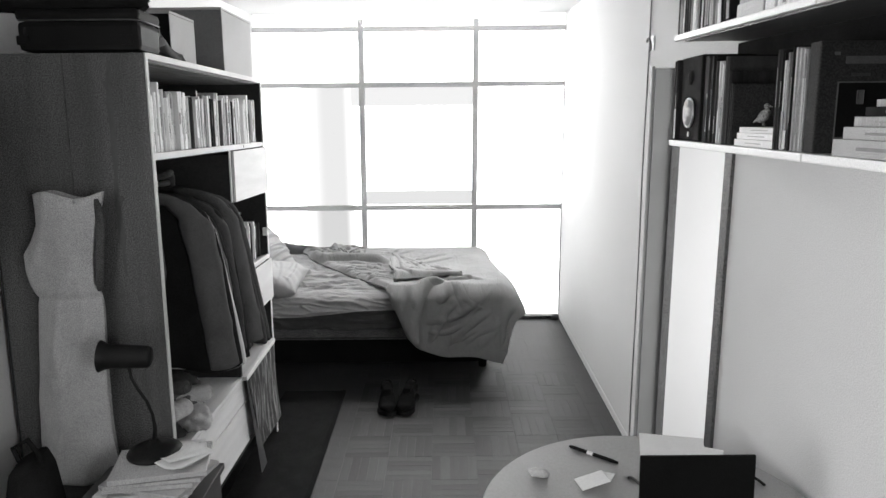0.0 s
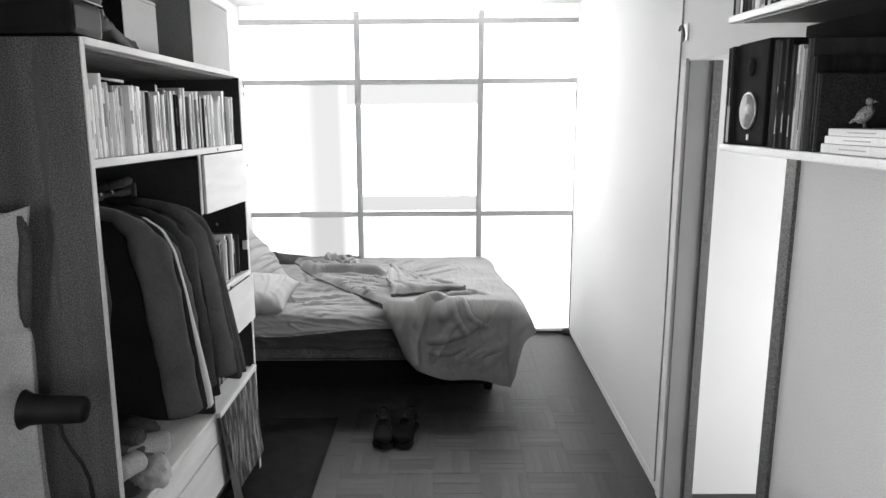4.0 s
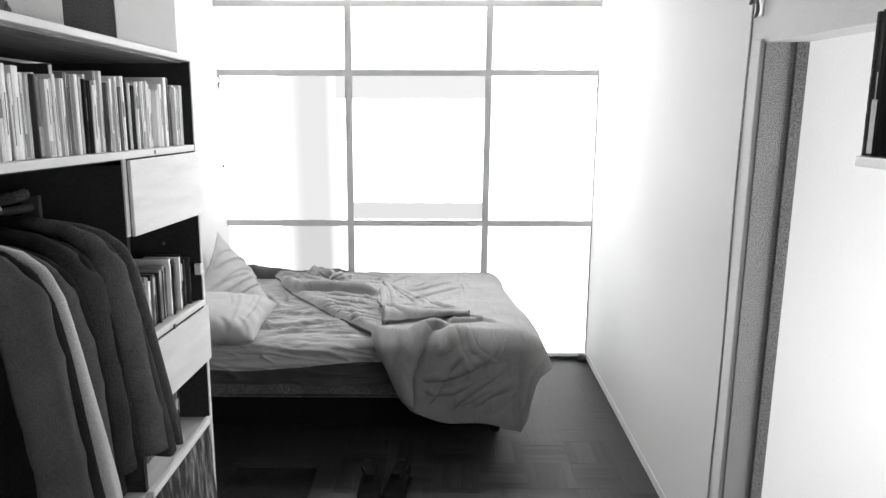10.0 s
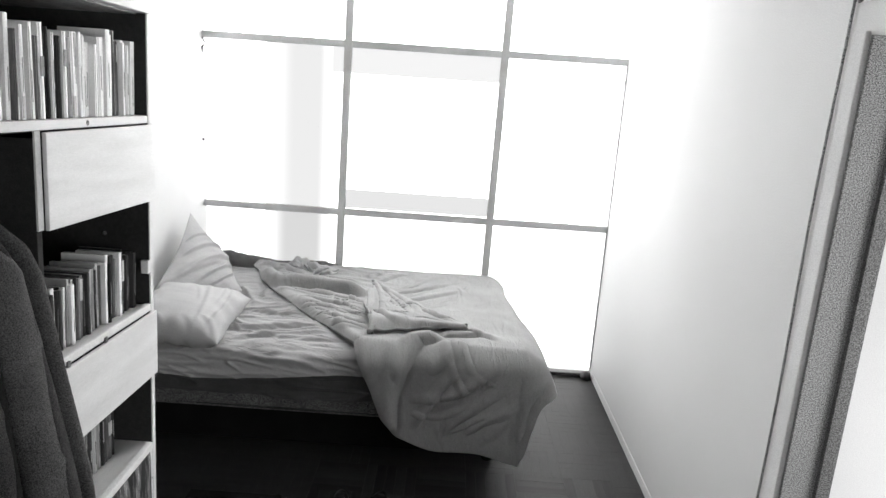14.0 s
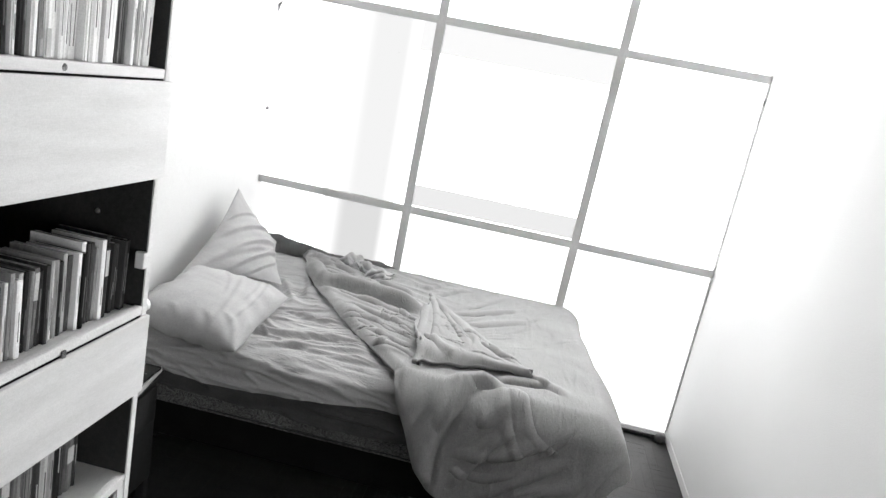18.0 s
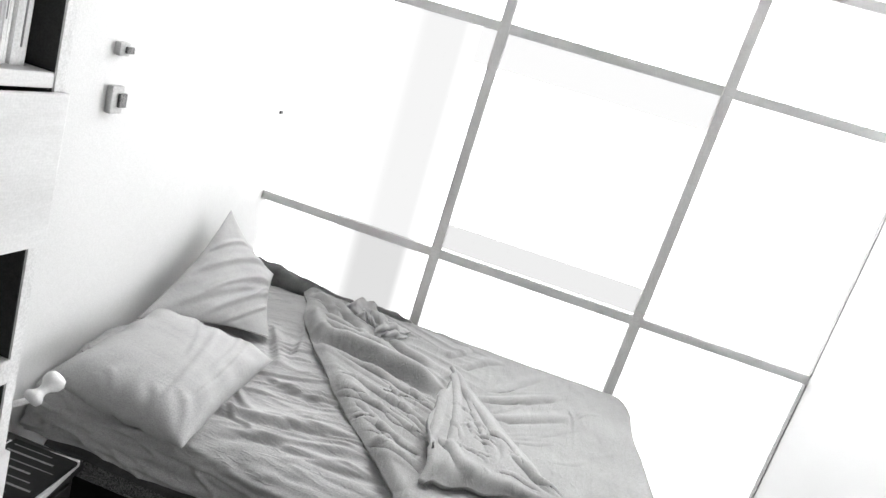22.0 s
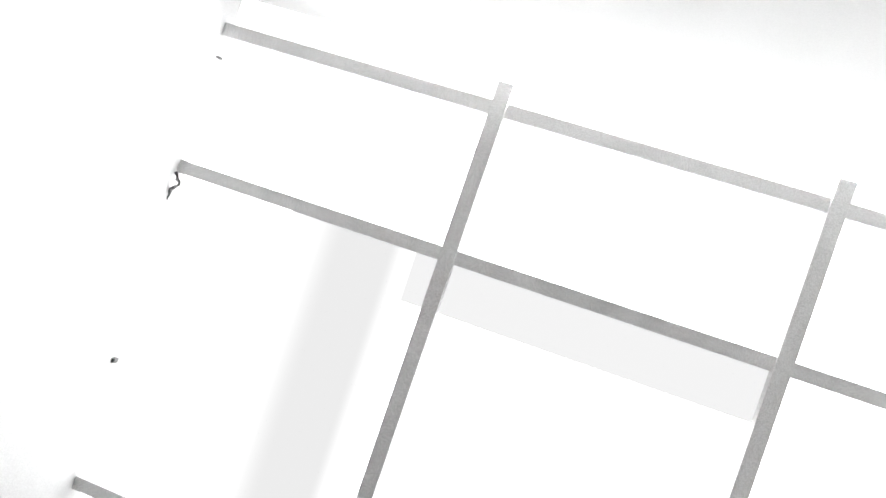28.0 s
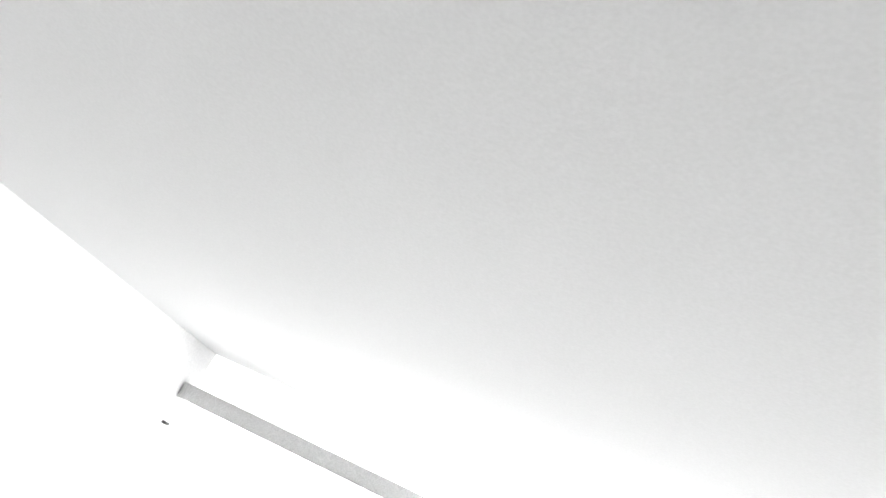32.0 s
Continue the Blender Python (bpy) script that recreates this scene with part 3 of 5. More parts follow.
# books on the upper shelf of the wardrobe
y = 0.05
while y < LONG - 0.055:
    t = rnd.choice((0.008, 0.010, 0.012, 0.013, 0.016, 0.018, 0.024))
    h = rnd.uniform(0.192, 0.222) + (0.022 if rnd.random() < 0.14 else 0)
    tone = rnd.random()
    m, lab = ((cover_light, "pale paperback standing on the wardrobe shelf") if tone < 0.80 else (cover_mid, "grey book standing on the wardrobe shelf") if tone < 0.92 else (cover_dark, "dark book standing on the wardrobe shelf"))
    if y + t > LONG - 0.07:
        m, lab, h, t = cover_light, "pale book with a printed spine at the shelf's end", 0.222, 0.026
    lean = rnd.uniform(-1.2, 1.2)
    book("book", WARD @ pose(FRONT - 0.012 - rnd.uniform(0, 0.022), y, 1.6725 + rise(y, 1.7), lean if abs(lean) > 0.7 else 0, 0, rnd.uniform(-1, 1)), t, h, rnd.uniform(0.13, 0.17), m, lab, "books on the wardrobe shelf", rnd.choice((0, 1, 1, 2)), ink_mid, rnd.random() < 0.4)
    y += t + rnd.uniform(0.0006, 0.0045)
for k in range(3):
    t = 0.022 + 0.004 * k
    book("book", WARD @ pose(-1.19, 0.05 + 0.30 * k, 1.6725 + rise(0.05 + 0.30 * k, 1.7), 0, 0, 2), 0.03, 0.255 - 0.012 * k, 0.02, cover_dark, "dark tall book behind the pale row", "books on the wardrobe shelf", 0)

# cases in the open bay between the drawers
y = 0.895
while y < LONG - 0.055:
    t = rnd.choice((0.009, 0.010, 0.012, 0.014, 0.016))
    h = 0.165 + 0.03 * rnd.random() + (0.012 if y > 1.2 else 0)
    tone = rnd.random()
    m = cover_dark if tone < 0.42 else cover_mid if tone < 0.74 else cover_light
    book("disc_case", WARD @ pose(FRONT - 0.030 - rnd.uniform(0, 0.02), y, 1.0645, rnd.uniform(-2.5, 0.3), 0, rnd.uniform(-1.5, 1.5)), t, h, 0.135, m, "thin disc case standing in the open bay", "disc cases in the open bay", rnd.choice((1, 2, 2)), ink_mid, False, "disc case")
    y += t + rnd.uniform(0.0012, 0.003)
# books in the lowest bay
y = 0.90
while y < 1.37:
    t = rnd.choice((0.014, 0.02, 0.026, 0.03))
    m = rnd.choice((cover_mid, cover_mid, cover_dark, cover_mid))
    book("book", WARD @ pose(FRONT - 0.085, y, 0.5665, 0, 0, rnd.uniform(-1, 1)), t, rnd.uniform(0.17, 0.225), 0.15, m, "worn book standing in the lowest bay", "books in the lowest bay", 1, ink_pale if m is cover_dark else ink_dark, True)
    y += t + 0.002


# clothes on the rail: each hangs across the bay, its front sleeve standing out of it
def garment(name, y, body_mat, sleeve_mat, low, label, flare=0.0, thick=0.05, seed=1, sleeve=True, low_front=None, category="jacket", shift=0.0, tall=0.0):
    m = Matrix.Translation((0, y, 0))
    g = thing(name, m, label, category, "clothes on the wardrobe rail")
    front = [(1.585, -1.17), (1.572, -1.06), (1.550, -0.95), (1.50, -0.882), (1.43, -0.852), (1.30, -0.828), (1.10, -0.808 + 0.3 * flare), (0.95, -0.797 + 0.6 * flare), (0.70, -0.79 + flare)]
    front = [(z + tall, x + shift) for z, x in front]
    rings, n, rows = [], 44, 46
    for j in range(rows + 1):
        z = 1.583 + tall + (low - 1.583 - tall) * (j / rows) ** 0.9
        xf = table_at(front, z)
        xb = max(-1.525, -2.54 - xf + 0.02)
        c, r = (xf + xb) / 2, (xf - xb) / 2
        ty = thick * smooth(1.60, 1.35, z) * 0.75 + 0.016
        ring = []
        for k in range(n):
            a = 2 * math.pi * k / n
            ca, sa = math.cos(a), math.sin(a)
            x = c + r * math.copysign(abs(ca) ** 0.75, ca)
            w = noise.noise(Vector((x * 9, z * 1.3, seed * 7.3 + (sa > 0))))
            drop = smooth(1.5, 0.9, z)
            yy = ty * math.copysign(abs(sa) ** 0.7, sa) + (0.012 + 0.016 * drop) * w
            zz = z + (0.012 * math.sin(x * 17 + seed) + 0.10 * max(0, (-x - 0.95)) * 0.3) * (j == rows)
            ring.append((x + 0.010 * drop * noise.noise(Vector((seed, z * 1.8, 3 + sa))), yy, zz))
        rings.append(ring)
    part("body", loft(rings), body_mat, g, "", True)
    if sleeve:
        pts, rad = [], []
        for j in range(40):
            z = 1.572 + tall + ((low_front or low) - 0.005 - 1.572 - tall) * (j / 39) ** 1.15
            pts.append((table_at(front, z) - 0.058 + 0.002 * math.sin(z * 5), -thick * 0.55 + 0.002 * math.sin(j * 0.3 + seed), z))
            rad.append(0.020 + 0.038 * smooth(1.575 + tall, 1.42 + tall, z) - 0.006 * smooth(1.2, 0.8, z))
        bm = tube(pts, rad, 32)
        for v in bm.verts:
            q = 0.6 if seed == 1 else 0.4
            v.co += q * Vector((0.012, 0.010, 0)) * noise.noise(Vector((v.co.x * 22, v.co.y * 22, v.co.z * 2.6 + seed))) + q * Vector((0.008, 0.007, 0)) * (fold(v.co.x + v.co.y, v.co.z, 62, 9, 2.6, seed * 2.0) - 0.3)
        part("sleeve", bm, sleeve_mat, g, "", True)
    col = [(-1.34 + 0.14 * math.cos(a), 0.045 * math.sin(a), 1.585 + 0.014 * math.cos(2 * a)) for a in [2 * math.pi * k / 18 for k in range(19)]]
    part("collar", tube(col, 0.016, 8), body_mat, g, "", True)
    return g


def hanger(y, z):
    h = thing("clothes_hanger", Matrix.Translation((-1.27, y, z)), "dark wooden clothes hanger on the rail", "hanger", "hangers on the wardrobe rail")
    part("hook", tube([(0.0, 0, -0.03), (0, 0, 0.012), (-0.016, 0, 0.022), (-0.022, 0, 0.036), (-0.012, 0, 0.05), (0.004, 0, 0.0535), (0.018, 0, 0.044), (0.022, 0, 0.032)], 0.0042, 8), pine_edge, h, "pale bent hook", True)
    part("shoulder_bar", tube([(-0.19, 0, -0.085), (-0.1, 0, -0.042), (0, 0, -0.025), (0.1, 0, -0.042), (0.19, 0, -0.085)], [0.008, 0.011, 0.012, 0.011, 0.008], 10), dark_wood, h, "", True)


for y, z in ((2.60, 1.545), (2.70, 1.541), (2.82, 1.536), (2.93, 1.531), (3.04, 1.527), (3.13, 1.523)):
    hanger(y, z)
garment("jacket", 2.655, black_wool, grey_tweed, 0.90, "black wool jacket with charcoal sleeves on a hanger", 0.02, 0.058, 1, True, 0.915)
garment("coat", 2.756, pale_coat, pale_coat, 0.86, "pale coat hanging between two dark jackets", 0.035, 0.026, 2, False, 0.90, "coat", -0.030, -0.022)
garment("jacket", 2.875, black_wool, mid_twill, 0.82, "dark jacket hanging from the wardrobe rail", 0.0, 0.045, 3, True, 0.82, "jacket", -0.05, -0.06)
garment("jacket", 2.985, black_wool, dark_twill, 0.80, "black jacket hanging on the wardrobe rail", 0.0, 0.035, 4, True, 0.86, "jacket", -0.055, -0.05)
garment("skirt", 3.10, dark_twill, mid_twill, 0.84, "dark pleated garment hanging beside the drawers", 0.05, 0.03, 5, True, 0.86, "garment", -0.045, -0.04)
garment("skirt", 3.165, mid_twill, mid_twill, 0.84, "grey pleated garment hanging beside the drawers", 0.05, 0.024, 6, False, 0.84, "garment", -0.040, -0.05)
single("cloth_bag", loft([[(-1.02 + 0.02 * math.cos(a) + 0.01 * math.sin(z * 20), 2.51 + 0.035 * math.sin(a), z) for a in [2 * math.pi * k / 14 for k in range(14)]] for z in (1.56, 1.50, 1.40, 1.30, 1.22)]), mid_twill, (0, 0, 0), "grey cloth bag hanging inside the wardrobe", "bag", shade=True)


def bundle(name, m, sx, sy, sz, material, label, category, seed):
    bm = bmesh.new()
    bmesh.ops.create_icosphere(bm, subdivisions=4, radius=1)
    for v in bm.verts:
        p = v.co.copy()
        p = Vector([math.copysign(abs(q) ** 0.8, q) for q in p])
        p *= 1 + 0.14 * noise.noise(p * 1.6 + Vector((seed, 0, 0))) + 0.10 * (1 - abs(noise.noise(p * 3 + Vector((0, seed, 0)))) * 3)
        v.co = Vector((p.x * sx, p.y * sy, max(p.z, -0.75) * sz))
    return single(name, bm, material, m, label, category, "clothes on the wardrobe floor", shade=True)


bundle("rolled_sweater", WARD @ pose(-1.13, 0.28, 0.655, 0, 0, 25), 0.15, 0.16, 0.115, grey_tweed, "crumpled dark sweater on the wardrobe floor", "sweater", 3)


def rolled(name, m, r, long, material, label, category, seed):
    """A rolled-up piece of clothing: a creased roll with its spiral end in view."""
    t = thing(name, m, label, category, "clothes on the wardrobe floor")
    rings = []
    for j in range(25):
        s = j / 24
        k = (1 - 0.9 * abs(2 * s - 1) ** 9) ** 0.5 * (1 + 0.10 * noise.noise(Vector((s * 5, seed, 0))))
        rings.append([(r * k * math.cos(q) * (1 + 0.10 * noise.noise(Vector((s * 3, 2 * math.cos(q), 2 * math.sin(q) + seed)))), (s - 0.5) * long, 0.86 * r * k * math.sin(q)) for q in [2 * math.pi * i / 26 for i in range(26)]])
    part("roll", loft(rings), material, t, "", True)
    turn = [(r * (0.40 + 0.34 * q / 20) * math.cos(q * 0.34), -0.5 * long + 0.004, 0.86 * r * (0.40 + 0.34 * q / 20) * math.sin(q * 0.34)) for q in range(21)]
    part("spiral_end", tube(turn, r * 0.11, 6), material, t, "", True)
    return t


rolled("rolled_sock", WARD @ pose(-1.010, 0.115, 0.705, 0, 0, 160), 0.040, 0.11, pale_coat, "pale rolled sock on the wardrobe floor", "sock", 5)
rolled("rolled_shirt", WARD @ pose(-1.010, 0.245, 0.715, 0, 0, 120), 0.042, 0.17, linen, "pale rolled shirt on the wardrobe floor", "shirt", 8)
rolled("rolled_shirt", WARD @ pose(-1.060, 0.205, 0.770, 0, 0, 70), 0.034, 0.15, mid_twill, "grey rolled shirt on the wardrobe floor", "shirt", 2)
bundle("folded_cloth", WARD @ pose(-1.01, 0.24, 0.640, 0, 0, 40), 0.06, 0.13, 0.05, linen, "folded pale cloth on the wardrobe floor", "cloth", 11)


# ---- on top of the wardrobe ----
def carton(u0, u1, x0, x1, h, label, front_mat, side_mat):
    c = thing("storage_box", WARD @ pose(x0, u0, 2.008 + rise(u0, 2.0), 0.7), label, "box", "boxes on the wardrobe")
    d, w = x1 - x0, u1 - u0
    # sides get a darker material than the front: their shade is in it
    part("body", box(0, d - 0.003, 0.003, w, 0, h - 0.012, 0.003), side_mat, c, "box sides with their shade in the colour")
    part("front", box(d - 0.003, d, 0.001, w, 0.001, h - 0.013, 0.001), front_mat, c, "pale front face")
    part("lid", box(-0.003, d + 0.001, 0.0, w + 0.002, h - 0.0115, h, 0.003), front_mat, c)
    return c


carton(0.484, 0.762, -1.42, -1.073, 0.205, "grey cardboard box with a pale front", card, case_leather)
carton(0.922, 1.404, -1.42, -1.0, 0.285, "large pale cardboard box on the wardrobe", card, shaded_card)
sc = thing("suitcase", WARD @ pose(-1.23, 0.075, 2.009), "worn black suitcase lying on the wardrobe", "suitcase")
part("body", box(-0.16, 0.240, -0.09, 0.09, 0.0, 0.098, 0.02), case_leather, sc)
part("lid", box(-0.163, 0.243, -0.093, 0.093, 0.099, 0.135, 0.016), case_leather, sc)
part("seam", tube([(-0.15, -0.0925, 0.098), (0.22, -0.0925, 0.098), (0.2425, -0.07, 0.098), (0.2425, 0.08, 0.098)], 0.003, 6), dark_wood, sc, "worn seam round the lid", True)
for x in (-0.14, 0.2):
    part("corner_guard", box(x - 0.02, x + 0.02, -0.0955, -0.09, 0.02, 0.05, 0.002), case_leather, sc)
bundle("dark_blanket", WARD @ pose(-1.25, 0.09, 2.182, 0, 0, 0), 0.25, 0.11, 0.05, black_wool, "dark folded blanket on the suitcase", "blanket", 14)


def slumped(u, v):
    """Black cloth that sags in a heap over the board beside the suitcase."""
    x = -1.32 + 0.32 * u + 0.014 * math.sin(v * 7 + u * 3)
    y = 0.185 + 0.23 * v + 0.02 * noise.noise(Vector((u * 4, v * 5, 2)))
    z = 2.030 + 0.15 * (1 - v) ** 1.6 * (0.75 + 0.25 * math.cos(u * 4)) + 0.020 * fold(x, y, 35, 13, 3.0, 6.0) + 0.012 * noise.noise(Vector((u * 7, v * 7, 9)))
    return (x, y, z - 0.02 * smooth(0.85, 1.0, u))


thicken(single("cloth_cover", sheet(50, 50, slumped), throw_cloth, WARD, "black cloth slumped between suitcase and box", "cloth", shade=True), 0.02, -1)

# ---- painted canvas that hangs down the front of the wardrobe ----
def canvas_point(u, v, push=0.0):
    tl, tr = Vector((-0.962, 3.268, 0.598)), Vector((-0.962, 3.812, 0.573))
    bl, br = Vector((-0.945, 3.385, 0.155)), Vector((-0.952, 3.806, 0.142))
    p = tl.lerp(tr, u).lerp(bl.lerp(br, u), v)
    return (p.x + 0.008 * math.sin(v * 5 + u * 3) * v + push, p.y, p.z)


pt = thing("painting", (0, 0, 0), "loose streaked canvas hanging from the wardrobe front", "painting")
thicken(part("canvas_face", sheet(20, 30, canvas_point), canvas, pt, "streaked dark and pale paint", True), 0.006)
part("top_batten", box(-0.976, -0.953, 3.262, 3.83, 0.578, 0.602, 0.004), pine_edge, pt, "pale wooden top batten")
part("backing_fold", sheet(4, 16, lambda u, v: (-0.958 + 0.02 * v, 3.255 + 0.02 * u + (0.09 + 0.09 * u) * v, 0.59 - 0.55 * v)), dark_wood, pt, "dark slanting strip beside the canvas")

# ---- beside the wardrobe: small cabinet, papers, lamp, hanging clothes ----
cab = thing("side_cabinet", (-1.0, 2.235, 0), "small dark wooden cabinet piled with papers", "cabinet")
part("body", box(-0.19, 0.19, -0.13, 0.15, 0.05, 0.60, 0.004), dark_wood, cab)
part("top_board", box(-0.20, 0.205, -0.14, 0.16, 0.602, 0.625, 0.004), dark_wood, cab)
for x in (-0.17, 0.17):
    for y in (-0.11, 0.13):
        part("leg", box(x - 0.018, x + 0.018, y - 0.018, y + 0.018, 0, 0.05, 0.003), dark_wood, cab)
part("door", box(-0.18, 0.18, -0.148, -0.132, 0.07, 0.59, 0.003), dark_wood, cab)
for k in range(6):
    w, l, t = rnd.uniform(0.26, 0.31), rnd.uniform(0.20, 0.24), rnd.choice((0.012, 0.015, 0.0175))
    single("magazine", box(-w / 2, w / 2, -l / 2, l / 2, 0, t, 0.001), rnd.choice((card, cover_light, linen)), pose(-0.99 + 0.015 * (k % 3) + (0.02 if k > 2 else 0), 2.25 - 0.006 * k, 0.6255 + 0.0178 * k, 0, 0, rnd.uniform(-16, 16)), "pale magazine in the pile under the lamp", "magazine", "magazines under the lamp")
for k in range(3):
    bm = sheet(10, 8, lambda u, v: ((u - 0.5) * 0.15, (v - 0.5) * 0.11, 0.012 * u * u + 0.006 * math.sin(v * 5 + k)))
    thicken(single("loose_paper", bm, paper, pose(-0.90 + 0.02 * k, 2.30 - 0.05 * k, 0.735 + 0.004 * k, 0, 10, 20 + 24 * k), "loose white paper hanging over the cabinet's edge", "paper", "papers under the lamp", shade=True), 0.0015)

lp = thing("desk_lamp", (-0.985, 2.27, 0.7325), "black enamelled desk lamp with a thin curved neck", "lamp")
part("base", lathe([(0.001, 0), (0.088, 0), (0.090, 0.006), (0.085, 0.014), (0.06, 0.024), (0.024, 0.032), (0.013, 0.05), (0.001, 0.052)], 36), black_enamel, lp, "round weighted foot", True)
part("neck", tube([(0.0, 0, 0.04), (0.008, 0, 0.09), (0.004, 0, 0.14), (-0.012, 0, 0.19), (-0.036, 0, 0.23), (-0.054, 0, 0.27), (-0.06, 0, 0.318)], [0.009, 0.007, 0.0055, 0.0055, 0.0055, 0.0055, 0.006], 10), black_enamel, lp, "thin curved neck", True)
hd = part("shade", lathe([(0.001, -0.086), (0.030, -0.085), (0.036, -0.078), (0.039, -0.02), (0.040, 0.03), (0.043, 0.055), (0.052, 0.072), (0.0535, 0.074), (0.050, 0.0735), (0.041, 0.054), (0.036, 0.02), (0.001, 0.0)], 36), black_enamel, lp, "black cylindrical reflector shade", True)
hd.matrix_local = pose(-0.072, 0, 0.347, 0, -86, 8)
part("rim", tube([(0.0525 * math.cos(q), 0.0525 * math.sin(q), 0.0745) for q in [2 * math.pi * k / 40 for k in range(41)]], 0.0014, 6), steel, lp, "thin bright rim of the shade", True).matrix_local = hd.matrix_local.copy()
part("switch", lathe([(0.001, 0.035), (0.008, 0.035), (0.007, 0.042), (0.001, 0.043)], 12), steel, lp)

# pale dress that hangs against the side of the wardrobe
edge_l = [(1.61, -1.378), (1.56, -1.376), (1.50, -1.378), (1.44, -1.405), (1.40, -1.432), (1.30, -1.425), (1.24, -1.405), (1.0, -1.43), (0.7, -1.46), (0.55, -1.47)]
edge_r = [(1.61, -1.15), (1.59, -1.152), (1.50, -1.185), (1.40, -1.205), (1.30, -1.212), (1.265, -1.195), (1.22, -1.188), (1.0, -1.200), (0.8, -1.205), (0.55, -1.195)]


def dress_point(u, v, front):
    z = 1.605 - 1.03 * v + 0.012 * math.sin(u * 7) * (v < 0.02)
    a, b = table_at(edge_l, z), table_at(edge_r, z)
    x = a + (b - a) * u + 0.022
    bulge = 0.055 * math.sin(math.pi * clamp(u)) * (0.4 + 0.6 * smooth(1.3, 0.9, z) + 0.2 * smooth(1.3, 1.5, z))
    crease = 0.011 * fold(x, z, 82, 7, 4, 2.0) + 0.006 * noise.noise(Vector((x * 12, z * 6, 4)))
    waist = -0.012 * math.exp(-((z - 1.25) / 0.012) ** 2)
    return (x, 2.405 - (bulge + crease + waist if front else 0.0) - 0.012 * front, z)


dress = thing("hanging_dress", (0, 0, 0), "pale sleeveless linen dress hanging on the wardrobe side", "dress")
thicken(part("front", sheet(34, 90, lambda u, v: dress_point(u, v, 1)), linen, dress, "", True), 0.006)
part("back", sheet(10, 30, lambda u, v: dress_point(u, v, 0)), linen, dress, "", True)
part("strap", tube([(-1.148, 2.385, 1.59), (-1.142, 2.388, 1.52), (-1.157, 2.39, 1.42), (-1.172, 2.392, 1.30), (-1.172, 2.392, 1.272)], [0.010, 0.016, 0.017, 0.014, 0.008], 8), mid_twill, dress, "dark lining of the armhole", True)
part("sash", sheet(6, 20, lambda u, v: (-1.345 + 0.05 * u + 0.02 * v, 2.325 - 0.02 * u * (1 - u), 0.98 - 0.26 * v)), linen, dress, "", True)
sd = sheet(14, 26, lambda u, v: (-1.565 + 0.13 * u - 0.01 * v, 2.30 - 0.03 * math.sin(u * 3.1) - 0.008 * noise.noise(Vector((u * 6, v * 5, 1))), 1.90 - 0.47 * v))
thicken(single("dark_scarf", sd, black_wool, (0, 0, 0), "dark scarf hanging beside the wardrobe", "scarf", shade=True), 0.02)
bt = thing("hanging_bag", (-1.33, 2.14, 0.0), "dark slumped bag beside the cabinet", "bag")
part("body", loft([[(r * math.cos(a) * (1 + 0.1 * math.sin(3 * a + z * 7)), 0.09 * math.sin(a), z) for a in [2 * math.pi * k / 20 for k in range(20)]] for z, r in ((0.0, 0.09), (0.05, 0.11), (0.4, 0.105), (0.62, 0.085), (0.74, 0.06), (0.78, 0.03))]), black_wool, bt, "", True)
part("strap", tube([(-0.03, 0, 0.76), (-0.05, 0, 0.82), (0.0, 0, 0.85), (0.03, 0, 0.80), (0.03, 0, 0.76)], 0.008, 8), black_wool, bt, "", True)
ck = thing("coat_hook", (WEST, 2.33, 1.92), "dark iron coat hook on the wall", "hook")
part("plate", box(0.0, 0.008, -0.02, 0.02, -0.05, 0.05, 0.003), rust, ck)
part("prong", tube([(0.006, 0, 0.02), (0.05, 0, 0.0), (0.08, 0, 0.02), (0.085, 0, 0.04)], 0.006, 8), rust, ck, "", True)

# ---- bed ----
BX0, BX1, BY0, BY1, TOP = -1.555, 0.335, 4.80, 6.045, 0.595
bed = thing("bed", (-0.56, 5.42, 0), "low double bed with a black base and unmade bedding", "bed")
part("base", box(-0.97, 0.86, -0.56, 0.60, 0.05, 0.225, 0.012), base_cloth, bed, "black upholstered base")
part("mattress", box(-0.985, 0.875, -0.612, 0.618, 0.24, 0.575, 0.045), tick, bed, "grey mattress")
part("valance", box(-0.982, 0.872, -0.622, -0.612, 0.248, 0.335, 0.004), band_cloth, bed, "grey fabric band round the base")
for z in (0.262, 0.335, 0.55):
    part("piping", tube([(-0.96, -0.612, z), (-0.2, -0.616, z), (0.84, -0.612, z), (0.875, -0.57, z), (0.875, 0.57, z)], 0.009, 8), tick, bed, "rolled mattress edge", True)
for x in (-0.9, 0.84):
    for y in (-0.5, 0.52):
        part("leg", lathe([(0.001, 0), (0.028, 0), (0.032, 0.05), (0.001, 0.05)], 14), black_plastic, bed).matrix_local = pose(x, y, 0)


def side_point(u, v):
    x, z = -0.975 + 1.28 * u, 0.565 - 0.225 * v
    n = 0.034 * fold(x, z, 4, 8, 7.0, 4.4) + 0.018 * fold(x, z, -7, 15, 5.0, 1.2) + 0.014 * noise.noise(Vector((x * 2.5, z * 8, 1)))
    return (x, -0.622 - n * smooth(0.0, 0.2, v) - 0.014 * v, z + 0.012 * v * noise.noise(Vector((x * 4, 2, 7))))


thicken(part("mattress_cover", sheet(150, 40, side_point), shade_cotton, bed, "creased mattress cover with its shade in the colour", True), 0.004, 0)


